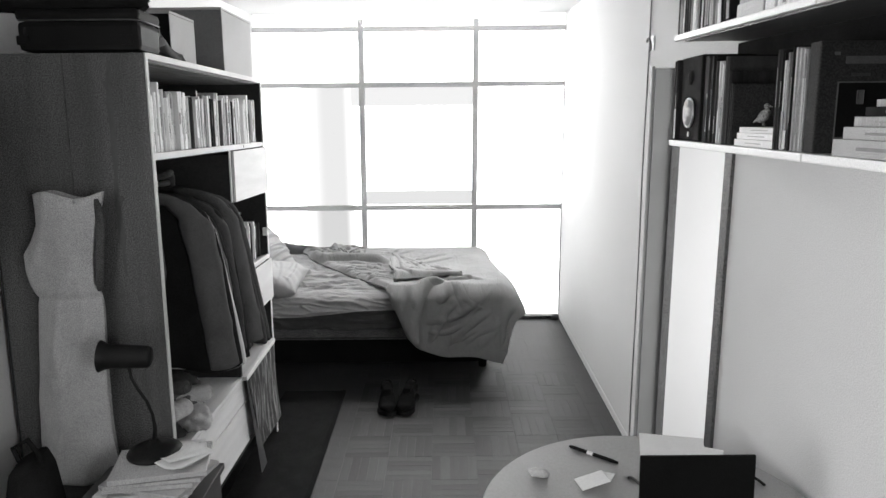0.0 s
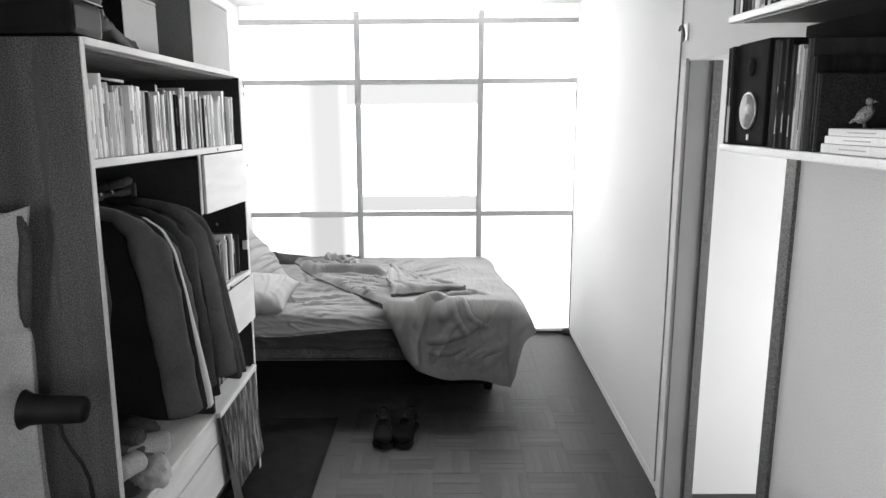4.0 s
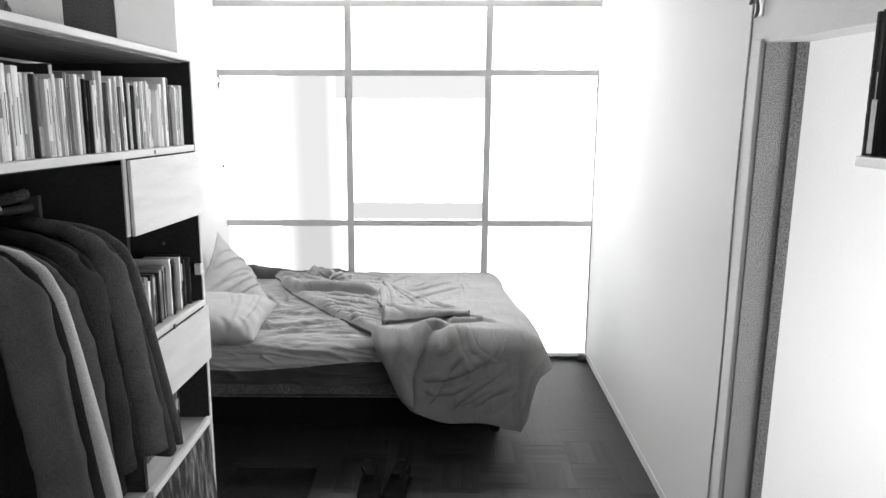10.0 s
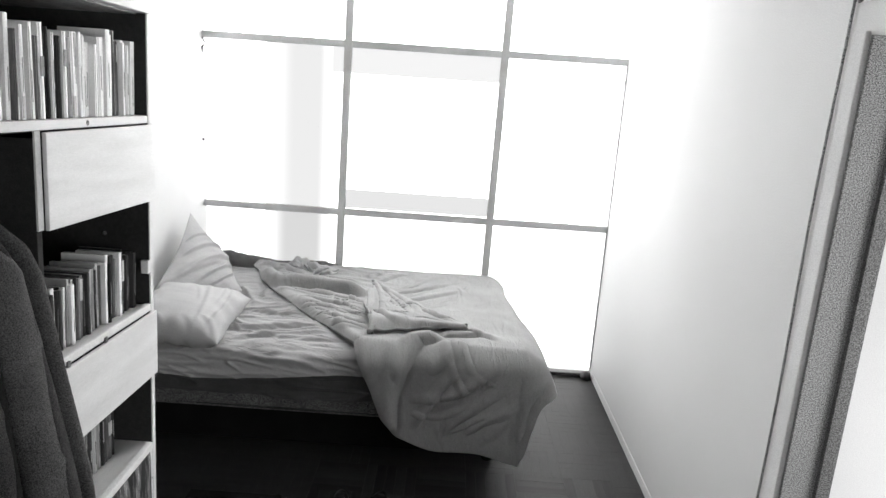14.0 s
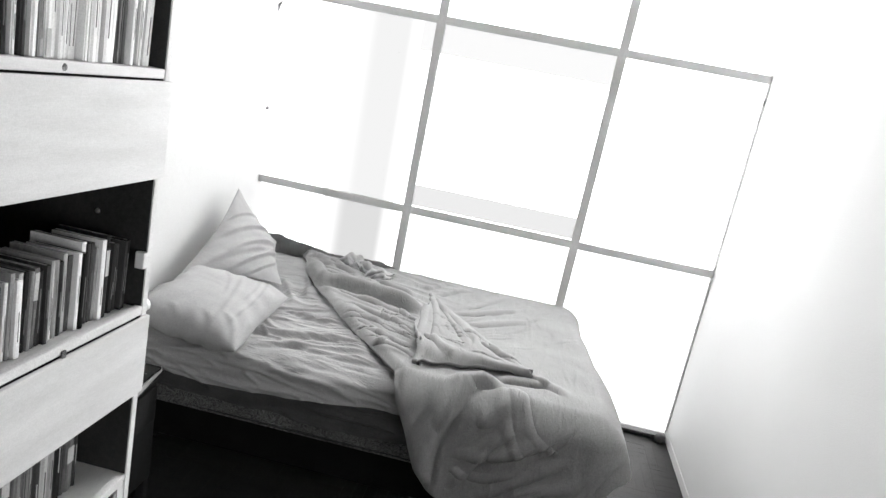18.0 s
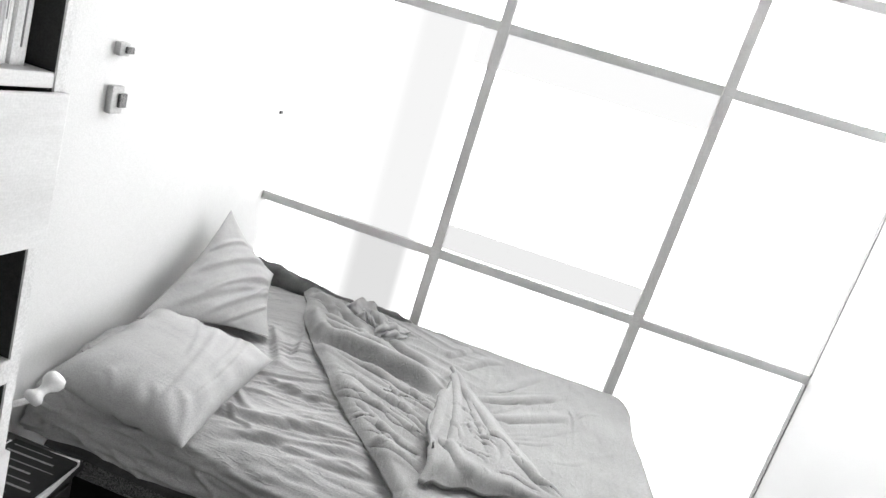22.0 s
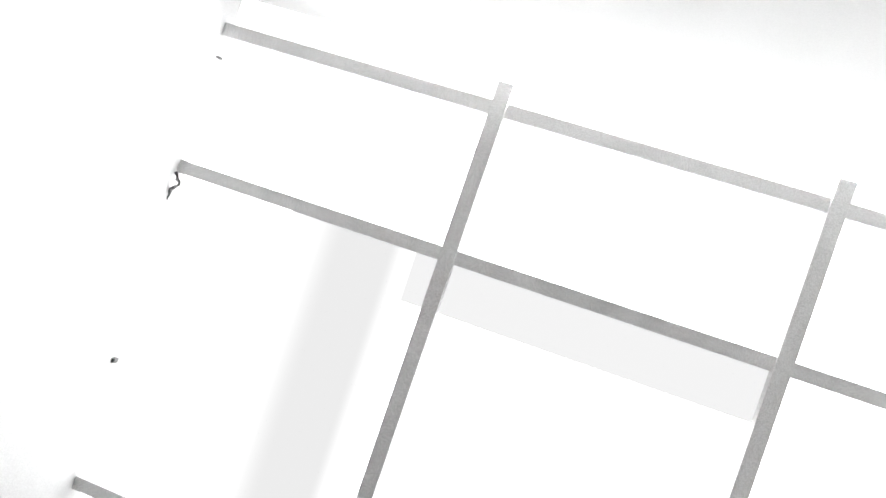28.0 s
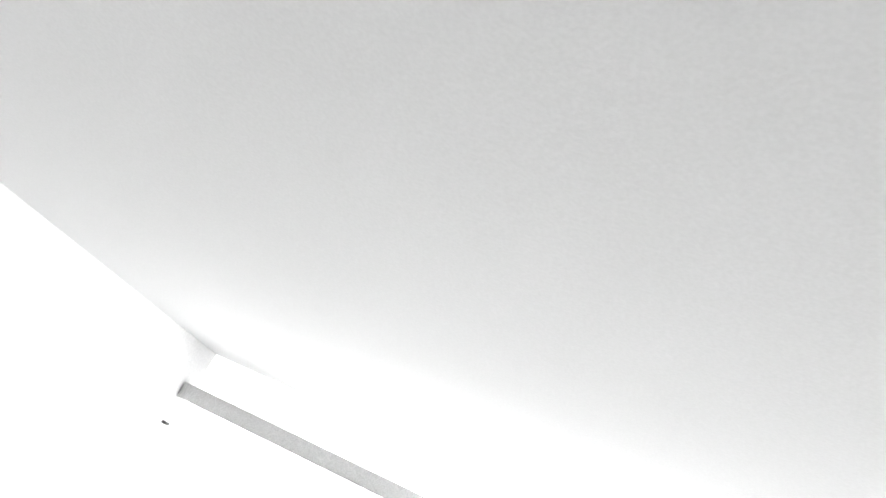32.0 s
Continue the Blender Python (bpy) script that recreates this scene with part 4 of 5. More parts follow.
def wrap(px, py, lift, x_end=None, y_end=None, soft=0.045, out=0.012, swell=0.0):
    """Lays the flat cloth point over the bed's top and down its front and foot."""
    xe, ye = BX1 if x_end is None else x_end, BY0 if y_end is None else y_end
    ex, ey = max(0.0, px - xe), max(0.0, ye - py)
    e = math.hypot(ex, ey)
    z = TOP + lift
    if e == 0:
        return px, py, z
    a = min(e / soft, math.pi / 2)
    over = soft * math.sin(a)
    down = soft * (1 - math.cos(a)) + max(0.0, e - soft * math.pi / 2)
    flat = over + out + lift * 0.9 * math.sin(a) + 0.012 * smooth(0.1, 0.5, e) + swell * math.sin(math.pi * clamp(e / 0.5)) * ex / e
    k = clamp(1 - math.sin(a) * 0.9)
    return (min(px, xe) + flat * ex / e, max(py, ye) - flat * ey / e, TOP + lift * k - down)


# ---- creases of the bedding: soft ridges, steep on their right-hand side ----
class CreaseField:
    X0, Y0, STEP, NX, NY = -1.65, 4.15, 0.004, 600, 500

    def __init__(self, rows):
        gx = self.X0 + self.STEP * np.arange(self.NX)[None, :]
        gy = self.Y0 + self.STEP * np.arange(self.NY)[:, None]
        self.z = np.zeros((self.NY, self.NX))
        for x0, y0, x1, y1, h, w, bend in rows:
            dx, dy = x1 - x0, y1 - y0
            long = math.hypot(dx, dy)
            dx, dy = dx / long, dy / long
            t = ((gx - x0) * dx + (gy - y0) * dy) / long
            s = -(gx - x0) * dy + (gy - y0) * dx
            tc = np.clip(t, 0, 1)
            s = s - bend * 4 * tc * (1 - tc) - 0.006 * np.sin(tc * 7 + x0 * 40)
            w_at = (0.68 if w < 0.022 else 0.95) * w * (0.75 + 0.5 * tc)
            body = np.where(s > 0, np.exp(-(s / w_at) ** 2), np.exp(-(s / (0.42 * w_at)) ** 2))
            dip = np.exp(-((s + 0.95 * w_at) / (0.45 * w_at)) ** 2)
            a, b = np.clip(t / 0.2, 0, 1), np.clip((1 - t) / 0.3, 0, 1)
            self.z += 1.05 * h * (body - 0.32 * dip) * a * a * (3 - 2 * a) * b * b * (3 - 2 * b) * ((t > 0) & (t < 1))

    def __call__(self, x, y):
        i, j = (x - self.X0) / self.STEP, (y - self.Y0) / self.STEP
        i, j = clamp(i, 0, self.NX - 2.001), clamp(j, 0, self.NY - 2.001)
        a, b = int(i), int(j)
        p, q = i - a, j - b
        z = self.z
        return float((z[b, a] * (1 - p) + z[b, a + 1] * p) * (1 - q) + (z[b + 1, a] * (1 - p) + z[b + 1, a + 1] * p) * q)


crs = random.Random(21)
rows = [(-1.12, 4.86, -0.60, 5.06, 0.018, 0.030, -0.02), (-1.00, 4.80, -0.52, 4.97, 0.016, 0.026, -0.02), (-1.06, 4.93, -0.88, 4.84, 0.010, 0.020, 0.0),
        (-1.10, 5.06, -0.90, 4.92, 0.009, 0.022, 0.0), (-0.95, 4.84, -0.42, 4.90, 0.014, 0.030, -0.03), (-1.02, 5.20, -0.72, 5.16, 0.014, 0.028, -0.02),
        (-1.20, 5.62, -1.00, 5.22, 0.016, 0.035, 0.02), (-1.10, 5.70, -0.98, 5.35, 0.013, 0.030, 0.02), (-1.40, 4.83, -1.05, 4.815, 0.016, 0.03, 0.0)]
for k in range(46):
    x0, y0 = crs.uniform(-1.15, -0.62), crs.uniform(4.78, 5.60)
    turn, far = radians(6 + 55 * (y0 - 4.8) + crs.uniform(-5, 5)), crs.uniform(0.26, 0.55)
    rows.append((x0, y0, x0 + far * math.cos(turn), y0 + far * math.sin(turn), crs.uniform(0.005, 0.010), crs.uniform(0.012, 0.020), crs.uniform(-0.03, -0.01)))
for k in range(12):
    x0 = crs.uniform(-1.5, -0.6)
    rows.append((x0, 4.80 - crs.uniform(0.02, 0.13), x0 + crs.uniform(0.2, 0.5), 4.80 - crs.uniform(0.02, 0.16), crs.uniform(0.004, 0.009), crs.uniform(0.015, 0.03), 0.01))
sheet_folds = CreaseField(rows)

rows = [(-1.13, 5.80, -0.88, 5.53, 0.050, 0.050, -0.03), (-0.97, 5.57, -0.38, 5.46, 0.058, 0.055, 0.03), (-1.02, 5.67, -0.62, 5.62, 0.030, 0.04, 0.02), (-1.05, 5.76, -0.78, 5.68, 0.024, 0.03, 0.02), (-0.72, 5.78, -0.48, 5.62, 0.022, 0.03, 0.0),
        (-0.80, 5.33, -0.40, 5.20, 0.013, 0.020, 0.01), (-0.78, 5.46, -0.40, 5.33, 0.014, 0.020, 0.01), (-0.70, 5.22, -0.38, 5.09, 0.012, 0.018, 0.01),
        (-0.62, 5.10, -0.36, 4.99, 0.011, 0.018, 0.0), (-0.55, 5.00, -0.33, 4.90, 0.011, 0.018, 0.0), (-0.88, 5.50, -0.55, 5.40, 0.010, 0.015, 0.0),
        (-1.16, 5.97, -0.95, 5.78, 0.025, 0.04, 0.02), (-1.05, 5.93, -0.80, 5.70, 0.022, 0.04, 0.02), (-0.30, 5.50, 0.06, 5.86, 0.010, 0.03, -0.03),
        (-0.22, 5.42, 0.10, 5.66, 0.009, 0.03, -0.02), (-0.40, 5.72, -0.22, 5.97, 0.010, 0.03, 0.02), (-0.46, 5.80, -0.38, 6.02, 0.010, 0.03, 0.0),
        (-0.25, 5.60, -0.02, 6.0, 0.008, 0.025, 0.0), (0.10, 4.98, 0.30, 4.88, 0.014, 0.03, 0.0), (0.0, 4.86, 0.22, 4.96, 0.02, 0.03, 0.0),
        (-0.21, 4.40, -0.17, 4.74, 0.042, 0.046, 0.02), (-0.20, 4.66, 0.02, 4.86, 0.040, 0.045, 0.04), (-0.13, 4.56, 0.27, 4.75, 0.026, 0.026, -0.03),
        (-0.10, 4.42, 0.12, 4.74, 0.022, 0.024, 0.03), (0.02, 4.40, 0.34, 4.66, 0.016, 0.026, 0.02), (0.16, 4.62, 0.00, 4.82, 0.011, 0.022, 0.01), (0.28, 4.66, 0.06, 4.83, 0.009, 0.020, 0.01), (-0.12, 4.50, 0.16, 4.56, 0.014, 0.020, -0.02), (0.14, 4.42, 0.40, 4.58, 0.012, 0.022, 0.01),
        (-0.05, 4.72, 0.12, 4.80, 0.02, 0.03, 0.0), (0.20, 4.36, 0.46, 4.66, 0.012, 0.05, 0.0), (-0.33, 4.58, -0.30, 4.80, 0.02, 0.05, 0.0),
        (0.42, 4.40, 0.47, 4.80, 0.02, 0.05, 0.0)]
for k in range(22):
    x0, y0 = crs.uniform(-0.86, -0.52), crs.uniform(4.92, 5.50)
    turn, far = radians(-18 + crs.uniform(-30, 24)), crs.uniform(0.12, 0.36)
    rows.append((x0, y0, x0 + far * math.cos(turn), y0 + far * math.sin(turn), crs.uniform(0.004, 0.010), crs.uniform(0.008, 0.015), crs.uniform(-0.03, 0.03)))
for k in range(20):
    x0, y0 = crs.uniform(-0.34, 0.14), crs.uniform(5.15, 5.75)
    turn, far = radians(48 + crs.uniform(-14, 14)), crs.uniform(0.20, 0.42)
    rows.append((x0, y0, x0 + far * math.cos(turn), y0 + far * math.sin(turn), crs.uniform(0.0008, 0.0028), crs.uniform(0.014, 0.026), crs.uniform(-0.03, 0.02)))
for k in range(3):
    x0, y0 = crs.uniform(-0.05, 0.25), crs.uniform(4.32, 4.68)
    turn, far = radians(crs.uniform(15, 60)), crs.uniform(0.2, 0.36)
    rows.append((x0, y0, x0 + far * math.cos(turn), y0 + far * math.sin(turn), crs.uniform(0.003, 0.008), crs.uniform(0.010, 0.02), crs.uniform(-0.03, 0.03)))
duvet_folds = CreaseField(rows)
rows = [(-0.43, 5.60, -0.39, 4.98, 0.010, 0.014, 0.02), (-0.42, 5.62, -0.30, 4.93, 0.012, 0.018, 0.03), (-0.41, 5.64, -0.16, 4.98, 0.010, 0.02, 0.02),
        (-0.36, 5.50, -0.08, 5.02, 0.012, 0.03, 0.02), (-0.34, 5.06, -0.20, 4.90, 0.012, 0.022, 0.0), (-0.12, 5.12, 0.08, 4.98, 0.016, 0.026, 0.01), (-0.20, 5.25, 0.02, 5.02, 0.010, 0.02, 0.0)]
for k in range(14):
    x0, y0 = crs.uniform(-0.40, -0.02), crs.uniform(4.95, 5.3)
    turn, far = radians(crs.uniform(-75, 10)), crs.uniform(0.06, 0.2)
    rows.append((x0, y0, x0 + far * math.cos(turn), y0 + far * math.sin(turn), crs.uniform(0.003, 0.008), crs.uniform(0.008, 0.016), 0.01))
flap_folds = CreaseField(rows)


def sheet_point(u, v):
    px = BX0 + (BX1 - BX0) * u
    py = BY1 - (BY1 - BY0 + 0.150 + 0.06 * smooth(-0.7, -1.3, px) + 0.02 * math.sin(px * 6) + 0.025 * noise.noise(Vector((px * 2.5, 1, 0)))) * v
    f = sheet_folds(px, py) + 0.007 * fold(px, py, 22, 11, 7.0, 3.0) + 0.010 * noise.noise(Vector((px * 3, py * 3, 5))) + 0.003 * noise.noise(Vector((px * 11, py * 14, 2)))
    hang = max(0.0, BY0 - py)
    free = smooth(-0.45, -0.62, px)
    f += 0.012 * fold(px, py, 12, 5, 5.0, 7.0) * smooth(-1.55, -1.1, px) * free
    f += smooth(0.02, 0.09, hang) * (0.020 * fold(px, py, 4, 13, 7.0, 9.0) + 0.012 * fold(px, py, -9, 22, 4.0, 2.0))
    return wrap(px, py, 0.004 + 0.010 * free + f * (0.6 + 0.4 * free), soft=0.038 + 0.047 * free)


single("bed_sheet", sheet(400, 300, sheet_point), cotton, (0, 0, 0), "rumpled white cotton sheet over the mattress", "bed sheet", shade=True)

# the duvet lies thrown back over the foot of the bed and hangs down its front
EDGE = [(4.30, -0.15), (4.385, -0.187), (4.47, -0.249), (4.58, -0.300), (4.70, -0.361), (4.80, -0.41), (4.87, -0.47), (5.04, -0.606), (5.224, -0.758), (5.45, -0.917), (5.65, -1.057), (5.95, -1.20), (6.05, -1.24)]
DROP = [(-0.40, 0.36), (-0.30, 0.40), (-0.15, 0.44), (0.0, 0.47), (0.2, 0.495), (0.36, 0.485), (0.45, 0.38), (0.9, 0.25)]


def duvet_point(u, v):
    lo = BY0 - table_at(DROP, -0.35 + 0.80 * u) - 0.02 * math.sin(u * 9)
    py = BY1 - 0.015 + (lo - BY1) * v
    xl = table_at(EDGE, py) + 0.02 * noise.noise(Vector((py * 5, 3, 1)))
    xr = BX1 + 0.22 + 0.05 * noise.noise(Vector((py * 3, 9, 1)))
    px = xl + (xr - xl) * u
    e = px - xl
    rim = smooth(0.0, 0.045, e)
    on_top = smooth(4.80, 4.95, py)
    f = (0.022 + 0.014 * noise.noise(Vector((py * 3, 7, 2)))) * rim + 0.022 * math.exp(-((e - 0.06) / 0.05) ** 2) * on_top * smooth(-0.2, 0.5, noise.noise(Vector((py * 6, 1, 4))))
    f += rim * (duvet_folds(px, py) + 0.007 * on_top * smooth(-0.2, -0.5, px) * fold(px, py, -20, 12, 7.0, 8.0))
    f += 0.007 * noise.noise(Vector((px * 4, py * 4, 2))) + 0.0025 * noise.noise(Vector((px * 13, py * 12, 6)))
    hang = max(0.0, BY0 - py)
    if hang > 0:
        f += smooth(0.0, 0.15, hang) * (0.008 * noise.noise(Vector((px * 4, hang * 4, 8))) + 0.014 * (math.sin(px * 11 + hang * 3) * 0.5 + 0.5))
    end = max(0.0, px - 0.40)
    f += 0.03 * smooth(0.02, 0.15, end) * noise.noise(Vector((py * 6, end * 4, 4)))
    return wrap(px, py, 0.022 + f, 0.295 + 0.10 * smooth(6.0, 4.9, py), BY0 - 0.012, 0.038, 0.010, 0.06 * smooth(5.6, 4.9, py))


dv = single("duvet", sheet(330, 400, duvet_point), duvet_cloth, (0, 0, 0), "crumpled pale linen duvet thrown back over the bed", "duvet", shade=True)
thicken(dv, 0.018)


# turned-back corner of the duvet
def flap_point(u, v):
    a, b, c = Vector((-0.44, 5.66, 0)), Vector((-0.345, 4.85, 0)), Vector((0.118, 4.965, 0))
    base = a.lerp(c, u)
    tip = b + (c - b) * smooth(0.15, 1.0, u) * u
    p = base.lerp(tip, v)
    p.x += 0.022 * math.sin(v * 6.5 + 0.6) * (1 - u) ** 2 + 0.02 * noise.noise(Vector((u * 5, v * 5, 3)))
    p.y += 0.030 * noise.noise(Vector((u * 4, v * 3, 8))) * v
    n = 0.95 * flap_folds(p.x, p.y) + 0.004 * noise.noise(Vector((p.x * 9, p.y * 9, 0)))
    z = TOP + 0.085 + 0.040 * math.sin(math.pi * min(1, v * 0.8)) * (1 - 0.4 * u) - 0.014 * v + n - 0.02 * (1 - v) * u - 0.018 * smooth(0.86, 1.0, v) * smooth(1.0, 0.6, u) + 0.006 * math.exp(-((v - 0.84) / 0.07) ** 2)
    return (p.x + 0.010 * math.sin(u * 14) * v, p.y + 0.016 * math.sin(u * 11 + 1) * v + 0.008 * math.sin(u * 37) * v, z)


fl = part("turned_corner", sheet(110, 90, flap_point), duvet_cloth, dv, "turned-back corner of the duvet", True)
thicken(fl, 0.016)


def roll_point(u, v):
    a = 2 * math.pi * v
    x = -1.53 + 0.84 * u
    r = (0.034 - 0.016 * u) + 0.008 * math.sin(u * 9) + 0.008 * noise.noise(Vector((u * 14, v * 4, 0)))
    return (x, 6.030 - 0.01 * u + r * math.cos(a) * 0.8, TOP + 0.052 - 0.015 * u + 0.008 * noise.noise(Vector((u * 6, 2, 3))) + 1.7 * r * math.sin(a))


single("dark_throw", sheet(90, 20, roll_point), throw_cloth, (0, 0, 0), "dark wool throw rolled along the window edge", "throw", shade=True)


def knot_point(u, v):
    a = 2 * math.pi * v
    x, y = -0.97 + 0.29 * u, 5.93 - 0.08 * u + 0.05 * math.sin(u * 7)
    r = 0.058 * (0.55 + 0.45 * math.sin(math.pi * u)) * (1 + 0.8 * noise.noise(Vector((u * 7, math.cos(a) * 1.5, math.sin(a) * 1.5))) + 0.15 * noise.noise(Vector((u * 17, math.cos(a) * 3, math.sin(a) * 3))))
    return (x + 0.02 * math.sin(a * 2 + u * 5), y + r * 1.3 * math.cos(a), TOP + 0.060 + 0.8 * r * math.sin(a) + 0.014 * math.sin(u * 11))


part("bunched_edge", sheet(90, 40, knot_point), cotton_pillow, dv, "bunched white sheet edge", True)
part("bunched_edge", sheet(60, 30, lambda u, v: Vector(knot_point(u, v)) * 0.8 + Vector((-0.13, 1.14, 0.125))), cotton_pillow, dv, "bunched white sheet edge", True)


def pillow(m, a, b, t, label, seed, lines, dent, full, swell, quad=None, deep=0.5):
    def crease(x, y):
        z = 0.0
        for x0, y0, x1, y1, h, w in lines:
            dx, dy = x1 - x0, y1 - y0
            q = math.hypot(dx, dy)
            k = clamp(((x - x0) * dx + (y - y0) * dy) / q / q, -0.2, 1.2)
            s = (-(x - x0) * dy + (y - y0) * dx) / q - 0.012 * math.sin(k * 3)
            z += deep * h * (math.exp(-(s / w) ** 2) - 0.5 * math.exp(-((s + 1.4 * w) / w) ** 2)) * smooth(-0.2, 0.2, k) * smooth(1.2, 0.8, k)
        return z

    def f(sign):
        def g(u, v):
            p, q = 2 * u - 1, 2 * v - 1
            x = a * p * (1 - dent * (1 - q * q))
            y = b * q * (1 - dent * (1 - p * p))
            h = t * max(0.0, (1 - p ** full) * (1 - q ** full)) ** swell
            n = crease(x, y) + 0.003 * noise.noise(Vector((x * 14, y * 14, seed)))
            corner = smooth(0.55, 1.0, max(abs(p), abs(q)))
            n += 0.006 * corner * math.sin(13 * math.atan2(q, p) + seed)
            z = sign * (h + n * min(1, h / 0.03))
            if quad:
                c0, c1, c2, c3 = quad
                at = c0.lerp(c1, u).lerp(c3.lerp(c2, u), v)
                mid = (c0 + c1 + c2 + c3) / 4
                pull = dent * ((1 - q * q) * abs(p) ** 3 + (1 - p * p) * abs(q) ** 3)
                return at + (mid - at) * pull + (c1 - c0).cross(c3 - c0).normalized() * z
            return (x, y, z)
        return g
    bm = sheet(90, 90, f(1))
    sheet(90, 90, f(-1), bm)
    bmesh.ops.remove_doubles(bm, verts=bm.verts, dist=0.0006)
    bmesh.ops.recalc_face_normals(bm, faces=bm.faces)
    return single("pillow", bm, cotton_pillow, m, label, "pillow", "pillows on the bed", shade=True)


pillow(pose(0, 0, 0), 0.215, 0.280, 0.088, "plump pale pillow lying flat on the bed", 1.7,
       ((0.14, 0.22, 0.15, -0.20, 0.010, 0.012), (0.10, 0.24, 0.12, 0.0, 0.006, 0.010), (0.02, 0.24, 0.10, -0.24, 0.005, 0.012), (-0.05, 0.22, 0.04, 0.0, 0.005, 0.010),
        (0.12, -0.16, 0.20, -0.27, 0.010, 0.014), (0.05, -0.18, 0.10, -0.28, 0.008, 0.014), (-0.08, -0.20, -0.02, -0.28, 0.007, 0.014), (-0.18, 0.20, -0.05, 0.26, 0.006, 0.012)), 0.075, 4, 0.52, [Vector(p) for p in ((-1.46, 4.62, 0.69), (-0.998, 4.620, 0.640), (-1.020, 5.235, 0.66), (-1.475, 5.19, 0.71))], 0.55)
pillow(pose(0, 0, 0), 0.27, 0.35, 0.066, "pale pillow propped cornerwise against the wall", 6.1,
       ((-0.20, -0.06, 0.10, 0.24, 0.010, 0.020), (-0.13, -0.16, 0.17, 0.14, 0.012, 0.020), (-0.03, -0.22, 0.21, 0.04, 0.011, 0.018), (-0.18, -0.24, 0.10, 0.00, 0.010, 0.020), (0.05, -0.29, 0.21, -0.10, 0.009, 0.016), (-0.22, 0.08, -0.04, 0.26, 0.007, 0.016), (0.10, -0.05, 0.23, 0.12, 0.008, 0.014)), 0.12, 2, 0.75, [Vector(p) for p in ((-1.475, 5.06, 0.72), (-1.13, 5.44, 0.635), (-1.36, 5.92, 0.70), (-1.48, 5.61, 1.03))], 1.3)
bundle("folded_sheet", pose(-1.47, 4.97, 0.635, 0, 0, 0), 0.075, 0.16, 0.05, cotton, "folded pale sheet between pillow and wall", "sheet", 21)

# ---- night table behind the wardrobe ----
nt = thing("night_table", (-1.39, 4.30, 0), "dark wooden night table beside the bed", "night table")
part("top_board", box(-0.165, 0.165, -0.24, 0.23, 0.525, 0.55, 0.004), night_wood, nt)
part("body", box(-0.15, 0.15, -0.22, 0.21, 0.10, 0.523, 0.004), night_wood, nt)
for x in (-0.13, 0.13):
    for y in (-0.2, 0.19):
        part("leg", box(x - 0.016, x + 0.016, y - 0.016, y + 0.016, 0, 0.10, 0.002), night_wood, nt)
part("drawer", box(0.151, 0.163, -0.20, 0.19, 0.36, 0.50, 0.003), night_wood, nt)
for k, (w, l, t, m) in enumerate(((0.20, 0.27, 0.020, cover_mid), (0.19, 0.26, 0.012, cover_dark))):
    nb = thing("book", pose(-1.305, 4.360 - 0.01 * k, 0.551 + 0.021 * k, 0, 0, 8 - 6 * k), "dark book with pale lines lying on the night table", "book", "books on the night table")
    part("cover", box(-w / 2, w / 2, -l / 2, l / 2, 0.0, t, 0.002), m, nb)
    if k:
        for q in range(9):
            part("cover_print", box(-w * 0.42, w * (0.42 - 0.12 * (q % 3)), -l * 0.42 + 0.027 * q, -l * 0.42 + 0.027 * q + (0.003, 0.006)[q % 2], t, t + 0.0006), ink_dim, nb)
bl = thing("bedside_lamp", (-1.46, 4.335, 0.551), "small white enamelled bedside lamp", "lamp")
part("base", lathe([(0.001, 0), (0.05, 0), (0.05, 0.01), (0.012, 0.018), (0.001, 0.02)], 24), white_ceramic, bl, "", True)
part("stem", tube([(0, 0, 0.015), (0.02, 0, 0.12), (0.09, 0.02, 0.2), (0.165, 0.045, 0.245)], 0.009, 10), white_ceramic, bl, "", True)
s = part("shade", lathe([(0.001, -0.05), (0.03, -0.047), (0.034, -0.03), (0.020, -0.012), (0.017, 0.0), (0.021, 0.015), (0.037, 0.035), (0.039, 0.055), (0.028, 0.07), (0.001, 0.073)], 24), white_ceramic, bl, "rounded white shade", True)
s.matrix_local = pose(0.185, 0.05, 0.275, -62, 22, 0) @ Matrix.Scale(0.72, 4)

# ---- switches on the west wall ----
for z, h, w, lab in ((1.475, 0.085, 0.055, "white light switch on the bare wall"), (1.625, 0.040, 0.045, "small white socket on the bare wall")):
    sw = thing("light_switch", (WEST, 4.885, z), lab, "switch", "switches on the wall")
    part("plate", box(0.0, 0.022, -w / 2, w / 2, -h / 2, h / 2, 0.006), card, sw)
    part("rocker", box(0.022, 0.032, -0.002, 0.03, -h / 4, h / 4, 0.003), jamb_dark, sw, "dark rocker")

# ---- rug and shoes ----
rg = thing("rug", (-0.87, 3.62, 0), "dark flat-woven rug along the wardrobe", "rug")
part("weave", sheet(30, 60, lambda u, v: (-0.20 + 0.41 * u, -0.80 + 1.64 * v, 0.009 + 0.002 * noise.noise(Vector((u * 4, v * 9, 0))))), rug_wool, rg, "", True)
part("backing", box(-0.20, 0.21, -0.80, 0.84, 0.001, 0.006), rug_wool, rg)
part("border", box(0.185, 0.208, -0.80, 0.84, 0.0065, 0.0135, 0.002), black_wool, rg, "darker bound edge")


